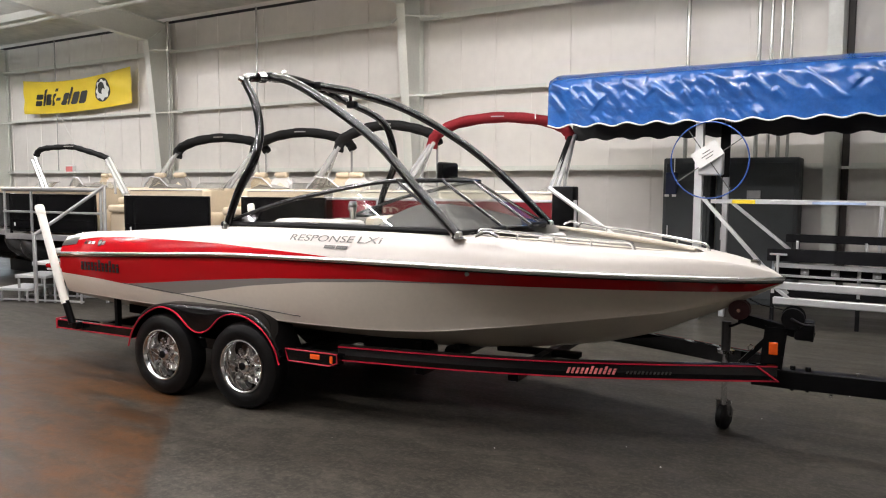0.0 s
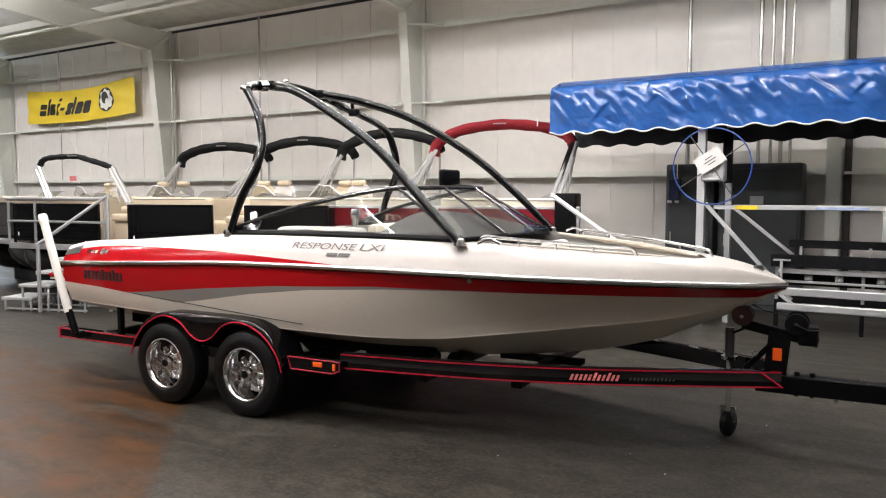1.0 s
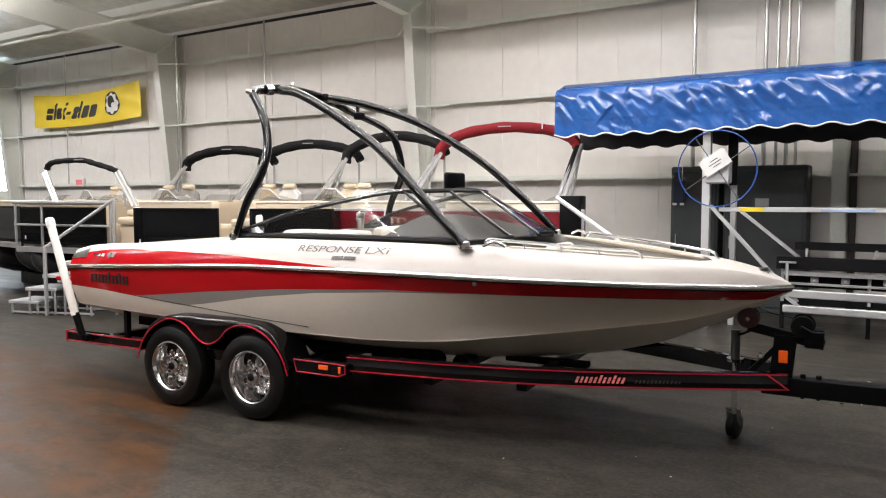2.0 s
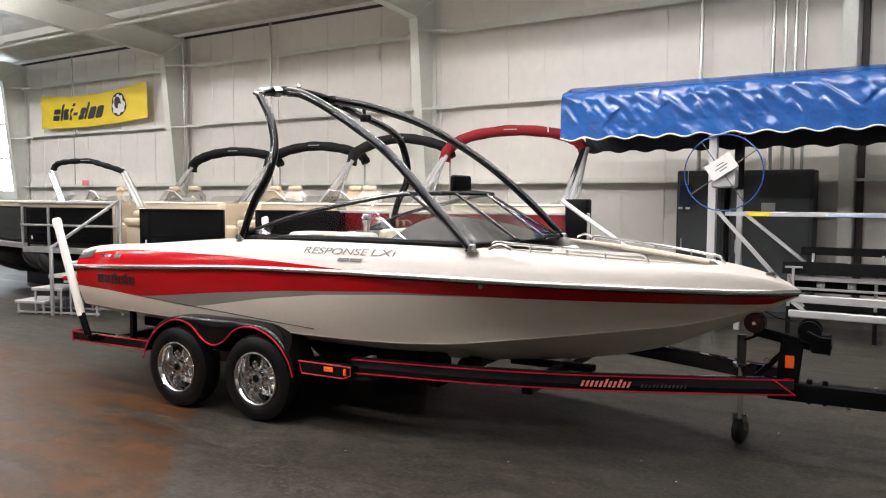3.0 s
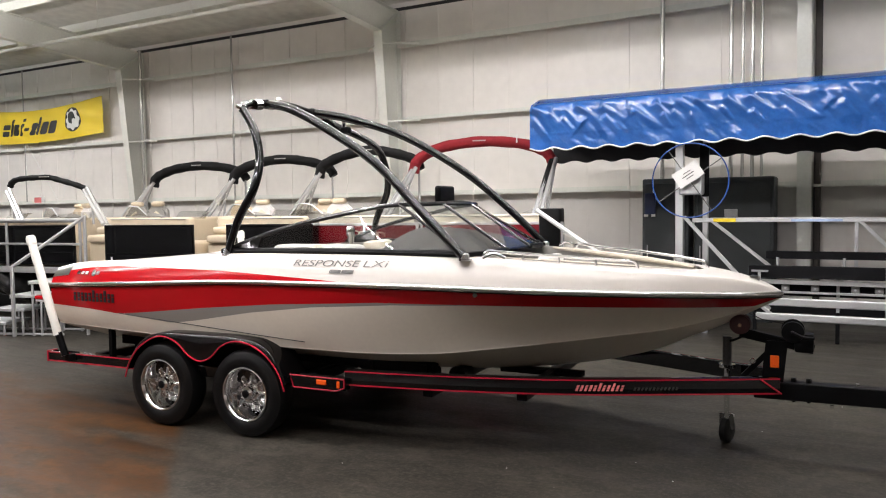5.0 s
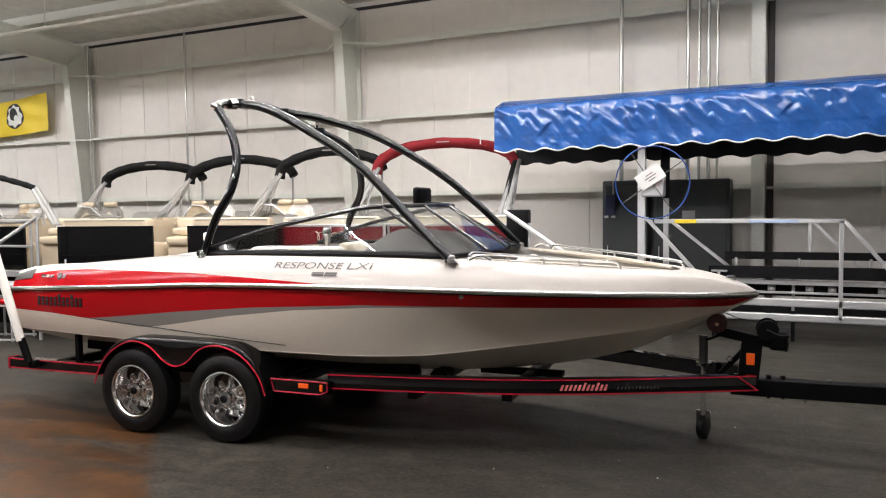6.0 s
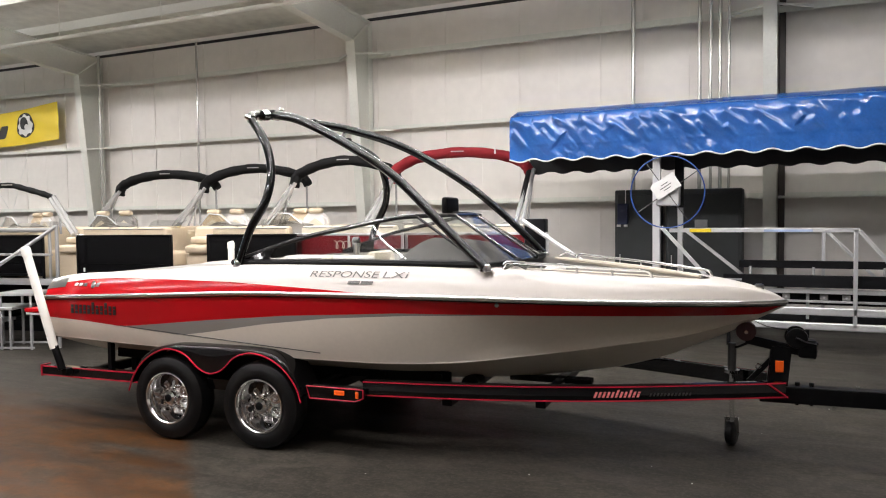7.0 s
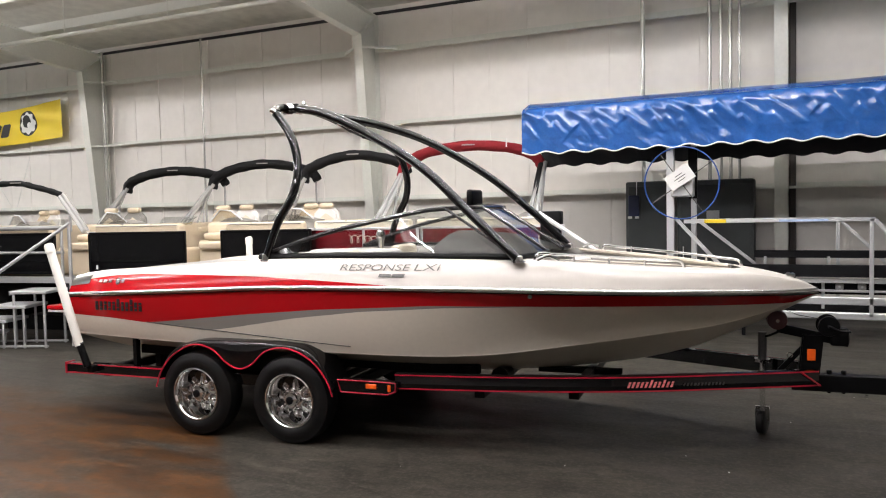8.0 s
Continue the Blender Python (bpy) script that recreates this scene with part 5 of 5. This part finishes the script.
def facets(x, z, seed, across=0.1, along=0.3, turn=38):
    """Flat crumpled facets, drawn out along a falling diagonal."""
    c, s = math.cos(radians(turn)), math.sin(radians(turn))
    a, b = (x * s + z * c) / across, (x * c - z * s) / along
    i, j = math.floor(a), math.floor(b)
    f, g = a - i, b - j
    v = [[noise.cell((i + p + 0.5, j + q + 0.5, seed)) for q in (0, 1)] for p in (0, 1)]
    if f + g < 1:
        return v[0][0] + (v[1][0] - v[0][0]) * f + (v[0][1] - v[0][0]) * g
    return v[1][1] + (v[0][1] - v[1][1]) * (1 - f) + (v[1][0] - v[1][1]) * (1 - g)


def valance(x0, x1, y, z0, z1, sag, seed, out=-1):
    rows, nx, nz = [], 620, 48
    d = z1 - z0
    lines = crease_lines(x0, x1, d, int(seed))
    for i in range(nx + 1):
        x = x0 + (x1 - x0) * i / nx
        near = [c for c in lines if -0.45 < x - c[0] < 0.7]
        column = []
        for j in range(nz + 1):
            h = j / nz
            z = d * h
            body = 0.0
            for cx, cz, c, s, size, depth, wa, wb in near:
                px, pz = x - cx, z - cz
                along, across = (px * c + pz * s) / size, pz * c - px * s
                if -0.15 < along < 1:
                    taper = min(1.0, (along + 0.15) / 0.2) * (1 - max(0.0, along)) ** 0.8
                    body += depth * taper * math.exp(-(across / (wa if across > 0 else wb)) ** 2)
            crumple = (1.0 if x < x0 + 3.4 else 0.7) * (0.9 + 0.1 * min(1.0, max(0.0, (h - 0.35) / 0.3)))
            body += 0.012 * noise.noise((x * 1.7, z * 2.5, seed)) + crumple * (0.016 * facets(x, z, seed) + 0.005 * facets(x, z, seed + 3, 0.045, 0.09, 20))
            hem = min(1.0, max(0.0, (0.31 - h) / 0.03))
            body += hem * (-0.004 + 0.008 * noise.noise((x * 13, z * 3, seed)))
            loose = min(1.0, 0.25 + 6 * (1 - h), 0.5 + 3 * h) * sag
            roll = max(0.0, h - 0.7 - 0.03 * noise.noise((x * 2.1, 0.0, seed))) / 0.3
            back = -0.13 * d * roll ** 2 - 0.1 * max(0.0, (h - 0.9) / 0.1) ** 2
            back -= 0.04 * d * max(0.0, 0.5 - h) - 0.03 * math.cos(x * 2 * math.pi / 0.42) * max(0.0, 0.35 - h) * sag
            drop = 0.022 * math.cos(x * 2 * math.pi / 0.42) if j == 0 else 0.0
            column.append(Vector((x, y + out * (back + body * loose), z0 + z + drop)))
        rows.append(column)
    return [list(r) for r in zip(*rows)]


front_rows = valance(CX0, CX1, CYF, 2.735, 3.46, 1.0, 2.0)
part("front_valance", double_sheet(front_rows, Vector((0, 0.004, 0))), TARP, canopy, "wrinkled glossy blue vinyl")
part("edge_binding", tube([p + Vector((0, -0.006, -0.004)) for p in front_rows[0]], 0.012, 6), WHITE_TRIM, canopy, "white scalloped edge binding")
# rear valance: near black on both faces, unlike the blue front
part("back_valance", double_sheet(valance(CX0 + 0.02, CX1, CYB, 2.58, 3.4, 0.5, 7.0, 1), Vector((0, 0.004, 0))), TARP_DARK, canopy, "dark rear valance")
top_rows = []
for j in range(13):
    w = j / 12
    y = CYF + 0.19 + (CYB + 0.03 - CYF - 0.19) * w
    top_rows.append([Vector((x, y, 3.46 + 0.10 * math.sin(math.pi * w) + 0.008 * noise.noise((x * 2, y * 2, 3)))) for x in np.linspace(CX0, CX1, 60)])
part("top_sheet", thick(grid_sheet(top_rows), 0.004), TARP, canopy, "blue vinyl top sheet")
end_rows = []
for j in range(9):
    end_rows.append([Vector((CX0 + 0.04 + 0.02 * math.sin(j * 0.8 + y * 5), y, 2.98 + (3.43 + 0.08 * math.sin(math.pi * (y - CYF) / (CYB - CYF)) - 2.98) * j / 8)) for y in np.linspace(CYF + 0.19 * (j / 8) ** 3, CYB, 24)])
part("end_valance", thick(grid_sheet(end_rows), 0.004), TARP, canopy, "blue vinyl end panel")
for y in (CYF + 0.34, CYB - 0.12):
    part("canopy_rail", bar((CX0 + 0.1, y, 3.36), (CX1, y, 3.36), 0.05, 0.05), ALU, canopy)
for x in np.linspace(CX0 + 0.1, CX1 - 0.1, 7):
    part("canopy_bow", tube(smooth_path([(x, CYF + 0.34, 3.36), (x, (CYF + CYB) / 2, 3.46), (x, CYB - 0.12, 3.38)]), 0.016, 6), ALU, canopy)

lift = thing("boat_lift", pose(0, 0, 0), "aluminium boat lift with posts, braces and black bunks", "boat lift")
for x, y, w in ((-0.7, 11.55, 0.105), (-0.42, 11.95, 0.075), (3.9, 11.55, 0.105), (3.9, 12.1, 0.105)):
    part("lift_post", bar((x, y, 0), (x, y, 3.36), w, w), ALU, lift, "aluminium corner post")
part("winch_column", box(-0.49, -0.36, 11.84, 11.89, 1.98, 2.74, 0.01), BLACK_SATIN, lift, "black winch cable cover")
part("guard_rail", bar((-0.5, 11.42, 1.65), (1.9, 11.42, 1.65), 0.05, 0.055), ALU, lift, "aluminium top rail")
part("tag", box(-0.22, 0.07, 11.388, 11.394, 1.625, 1.675), BANNER, lift, "yellow sticker")
part("tag", box(0.75, 1.35, 11.388, 11.394, 1.63, 1.66), material("pale_blue_label", (0.35, 0.45, 0.65), 0.5), lift, "pale blue label strip")
part("guard_post", bar((1.86, 11.42, 0.36), (1.86, 11.42, 1.66), 0.05, 0.05), ALU, lift)
part("guard_brace", bar((1.9, 11.42, 1.64), (2.9, 11.42, 0.4), 0.05, 0.05), ALU, lift)
part("beam_brace", bar((0.36, 11.42, 0.52), (0.52, 11.42, 0.4), 0.04, 0.04), ALU, lift, "short brace between the lower beams")
for x, z, h in ((0.33, 0.364, 0.098), (0.28, 0.565, 0.105)):
    part("lower_beam", bar((x, 11.42, z), (3.9, 11.42, z), 0.05, h, bevel=0.012), ALU, lift, "white lower beam")
for y, z, h in ((11.6, 0.815, 0.06), (11.64, 0.675, 0.03), (12.1, 0.9, 0.05)):
    part("cross_rail", bar((0.3, y, z), (3.9, y, z), 0.05, h), ALU_DULL, lift, "aluminium cradle rail")
part("rear_guard_rail", bar((-0.38, 12.1, 1.65), (1.53, 12.1, 1.65), 0.05, 0.05), ALU, lift, "aluminium rear top rail")
part("rear_guard_post", bar((1.5, 12.1, 0.4), (1.5, 12.1, 1.66), 0.045, 0.045), ALU, lift)
part("rear_guard_brace", bar((1.53, 12.1, 1.63), (2.5, 12.1, 0.6), 0.045, 0.045), ALU, lift)
part("brace", bar((-0.62, 11.45, 1.7), (0.5, 11.45, 0.45), 0.05, 0.05), ALU, lift, "diagonal brace")
part("brace", bar((-0.36, 11.9, 1.66), (0.45, 11.9, 1.0), 0.045, 0.045), ALU, lift, "diagonal brace")
for x, y, z, h in ((0.42, 11.75, 1.17, 0.1), (0.22, 11.6, 0.95, 0.16)):
    part("bunk", bar((x, y, z), (3.9, y, z), 0.12, h), BUNK, lift, "black carpeted bunk")
# dark boards added behind the beams, to darken the gaps between them
for z0, z1 in ((0.38, 0.5), (0.62, 0.8)):
    part("cradle_board", box(0.3, 3.85, 11.72, 11.76, z0, z1, 0.006), BUNK, lift, "dark board behind the gap between the beams")
for x in (0.62, 0.98, 1.45, 1.72, 2.3, 2.9):
    part("roller_bracket", box(x, x + 0.1, 11.66, 11.7, 0.69, 0.77, 0.01), ALU_DULL, lift, "dull metal roller bracket")
    part("bolt", lathe([(0, 0.016), (0.012, 0.016), (0.014, 0.0)], 8, axis="y"), ALU, lift).matrix_basis = pose(x + 0.05, 11.655, 0.73)
for x in (0.55, 1.35, 2.2, 3.1):
    part("bunk_clip", box(x, x + 0.035, 11.67, 11.7, 1.03, 1.14, 0.004), ALU_DULL, lift)
for x in (0.28, 1.3, 2.6, 3.7):
    part("bunk_bracket", bar((x, 11.72, 0.4), (x, 11.72, 1.0), 0.04, 0.04), ALU, lift)
    part("foot", bar((x, 11.72, 0.0), (x, 11.72, 0.42), 0.05, 0.05), BUNK, lift, "dark foot")
part("stop_bar", bar((0.36, 11.5, 0.6), (0.36, 11.5, 0.95), 0.035, 0.03), ALU_DULL, lift, "upright stop with a cross bar")
part("stop_bar", bar((0.26, 11.5, 0.963), (0.47, 11.5, 0.963), 0.03, 0.026), ALU_DULL, lift)
wheel = part("winch_wheel", tube([(0.51 * math.cos(a), 0, 0.51 * math.sin(a)) for a in np.linspace(0, 2 * math.pi, 49)], 0.009, 8), BLUE_PIPE, lift, "large blue winch wheel")
wheel.matrix_basis = pose(-0.52, 11.32, 2.2)
for k in range(4):
    a = radians(35 + 90 * k)
    part("spoke", tube([(0, 0, 0), (0.51 * math.cos(a), 0, 0.51 * math.sin(a))], 0.007, 6), JACK_GREY, wheel)
part("winch_box", box(-0.16, 0.16, 0.05, 0.2, -0.2, 0.12, 0.02), ALU, wheel, "aluminium winch housing")
card = part("sign_card", box(-0.19, 0.19, -0.03, -0.022, -0.115, 0.115, 0.002), WHITE_TRIM, wheel, "white notice card")
card.matrix_basis = pose(-0.02, 0, 0.08, 0, -33, 0)
for i in range(3):
    part("text_bar", box(-0.05 - 0.04 * (i % 2), 0.06 + 0.03 * (i % 2), -0.035, -0.031, 0.03 - 0.04 * i, 0.04 - 0.04 * i), GREY_CAB, card)

# dark cabinets and post by the wall
for nm, b, lab in (("wall_cabinet", (-1.72, -0.95, 13.42, 13.8, 0.0, 2.31), "dark grey steel cabinet against the wall"), ("equipment_cabinet", (-0.84, 0.36, 13.3, 13.8, 0.0, 2.3), "dark grey equipment cabinet with rounded top")):
    cab = thing(nm, pose(0, 0, 0), lab, "cabinet")
    part("body", box(*b, 0.03, segs=2), GREY_CAB, cab)
    part("door", box(b[0] + 0.05, b[1] - 0.05, b[2] - 0.02, b[2] - 0.002, 0.1, b[5] - 0.08, 0.006), GREY_CAB, cab)
    part("handle", tube([(b[0] + 0.1, b[2] - 0.04, 1.0), (b[0] + 0.1, b[2] - 0.04, 1.2)], 0.01, 6), ALU, cab)
    if nm == "equipment_cabinet":
        part("control_plate", box(-0.37, -0.17, b[2] - 0.045, b[2] - 0.02, 1.66, 1.79, 0.006), ALU_DULL, cab, "dull grey control plate")

keys = thing("lock_box", pose(-1.57, 13.39, 1.775), "small dark blue box with white tags hung on the grey cabinet", "box")
part("body", box(-0.09, 0.09, -0.05, 0.03, -0.06, 0.3, 0.01), material("dark_blue_plastic", (0.01, 0.018, 0.07), 0.4), keys)
for x in (-0.06, 0.06):
    part("white_tag", box(x - 0.035, x + 0.035, -0.06, -0.052, -0.1, -0.06, 0.003), WHITE_TRIM, keys)
part("hook_rod", tube([(0.05, -0.03, 0.3), (0.05, -0.03, 0.55)], 0.008, 6), ALU, keys)

# yellow banner hung across two girts
banner = thing("wall_banner", pose(0, 0, 0), "yellow sagging vinyl banner with black marking and round emblem", "banner")
BX, BW, BY = -21.08, 5.09, 13.74


def on_banner(w, h, off=0.0):
    """A place on the sagging sheet: w along, h up, both 0 to 1."""
    top, bot = 4.874 + 0.055 * w - 0.15 * math.sin(math.pi * w), 3.894 + 0.075 * w - 0.075 * math.sin(math.pi * w)
    fold = 0.05 * noise.noise((w * 5 + h * 2.2, h * 1.6, 5)) + 0.03 * math.exp(-((w - 0.12 - 0.35 * (1 - h)) / 0.05) ** 2) + 0.025 * math.exp(-((w - 0.9 + 0.3 * (1 - h)) / 0.06) ** 2)
    return Vector((BX + BW * w, BY - fold - off, bot + (top - bot) * h))


def banner_patch(outline, off=0.006):
    """A printed patch: an outline of (w, h), filled from its middle."""
    n = len(outline)
    mw, mh = sum(p[0] for p in outline) / n, sum(p[1] for p in outline) / n
    rings = [[(mw + (w - mw) * k / 3, mh + (h - mh) * k / 3) for w, h in [*outline, outline[0]]] for k in (0.02, 1, 2, 3)]
    return grid_sheet([[on_banner(w, h, off) for w, h in ring] for ring in rings])


part("sheet", double_sheet([[on_banner(i / 64, j / 16) for i in range(65)] for j in range(17)], Vector((0, 0.004, 0))), BANNER, banner, "yellow vinyl sheet")
# marking: bold slanted bars of the words' size
for w, wide, lo, hi in ((0.115, 0.068, 0.24, 0.4), (0.115, 0.068, 0.44, 0.6), (0.195, 0.022, 0.24, 0.76), (0.224, 0.05, 0.26, 0.6), (0.285, 0.026, 0.24, 0.62), (0.285, 0.026, 0.68, 0.78), (0.326, 0.04, 0.38, 0.48), (0.38, 0.052, 0.24, 0.62), (0.437, 0.022, 0.24, 0.78), (0.47, 0.06, 0.24, 0.62), (0.54, 0.06, 0.24, 0.62)):
    bend = 0.07
    edge = [(w + wide * a + bend * (lo + (hi - lo) * b - 0.24), lo + (hi - lo) * b) for a, b in ((0, 0.12), (0.15, 0), (0.85, 0), (1, 0.12), (1, 0.88), (0.85, 1), (0.15, 1), (0, 0.88))]
    part("word_marking", banner_patch(edge), INK, banner, "black slanted marking")
EW, EH, ER = 0.76, 0.54, 0.068


def banner_ring(r, cw=EW, ch=EH, off=0.006, n=24, wobble=0.0):
    k = BW / 0.98
    return banner_patch([(cw + r * (1 + wobble * math.cos(8 * a)) * math.cos(a), ch + r * k * (1 + wobble * math.cos(8 * a)) * math.sin(a)) for a in (2 * math.pi * i / n for i in range(n))], off)


part("emblem_rim", banner_ring(ER), INK, banner, "black round emblem")
part("emblem_lobes", banner_ring(ER * 0.82, off=0.01, n=48, wobble=0.1), WHITE_TRIM, banner, "white lobed disc in the emblem")
part("emblem_core", banner_ring(ER * 0.5, EW - 0.006, EH + 0.06, off=0.014), INK, banner, "black core in the emblem")
part("emblem_sweep", banner_ring(ER * 0.24, EW + 0.012, EH - 0.06, off=0.018), WHITE_TRIM, banner, "white sweep in the emblem")
for a, b in (((-19.3, 3.84), (-18.1, 2.22)), ((-17.05, 3.87), (-17.9, 2.22))):
    part("tie_cord", tube([(a[0], 13.72, a[1]), (b[0], 13.8, b[1])], 0.006, 5), WHITE_TRIM, banner)

# paper scraps on the floor
scraps = bmesh.new()
rng = random.Random(12)
for x, y in ((1.45, 8.23), (1.71, 9.23), (0.19, 5.88), (-0.59, 5.35), (0.51, 5.62), (1.98, 8.84), (-1.7, 4.9), (0.9, 7.1)):
    r, a0 = rng.uniform(0.004, 0.008), rng.uniform(0, 6)
    low = [scraps.verts.new((x + r * rng.uniform(0.7, 1.2) * math.cos(a0 + k * 1.257), y + r * rng.uniform(0.7, 1.2) * math.sin(a0 + k * 1.257), 0.001)) for k in range(5)]
    peak = scraps.verts.new((x, y, 0.006))
    for k in range(5):
        scraps.faces.new((low[k], low[(k + 1) % 5], peak))
    scraps.faces.new(low[::-1])
tagged(part("paper_scraps", scraps, WHITE_TRIM, smooth=False), "small pale paper scraps scattered on the dark floor", "litter", kind="stuff")

# exit sign and tag
sign = thing("exit_sign", pose(-19.18, 13.94, 2.22), "small red and white sign on the wall", "sign")
part("face", box(-0.2, 0.2, -0.03, 0.06, -0.13, 0.13, 0.01), WHITE_TRIM, sign)
part("red_bar", box(-0.16, 0.16, -0.036, -0.032, -0.09, 0.1), PINK_PAINT, sign)
tag = thing("yellow_tag", pose(-14.73, 13.58, 2.456), "small yellow tag on the steel column", "tag")
part("label", box(-0.07, 0.07, -0.03, -0.012, -0.08, 0.08, 0.004), BANNER, tag)
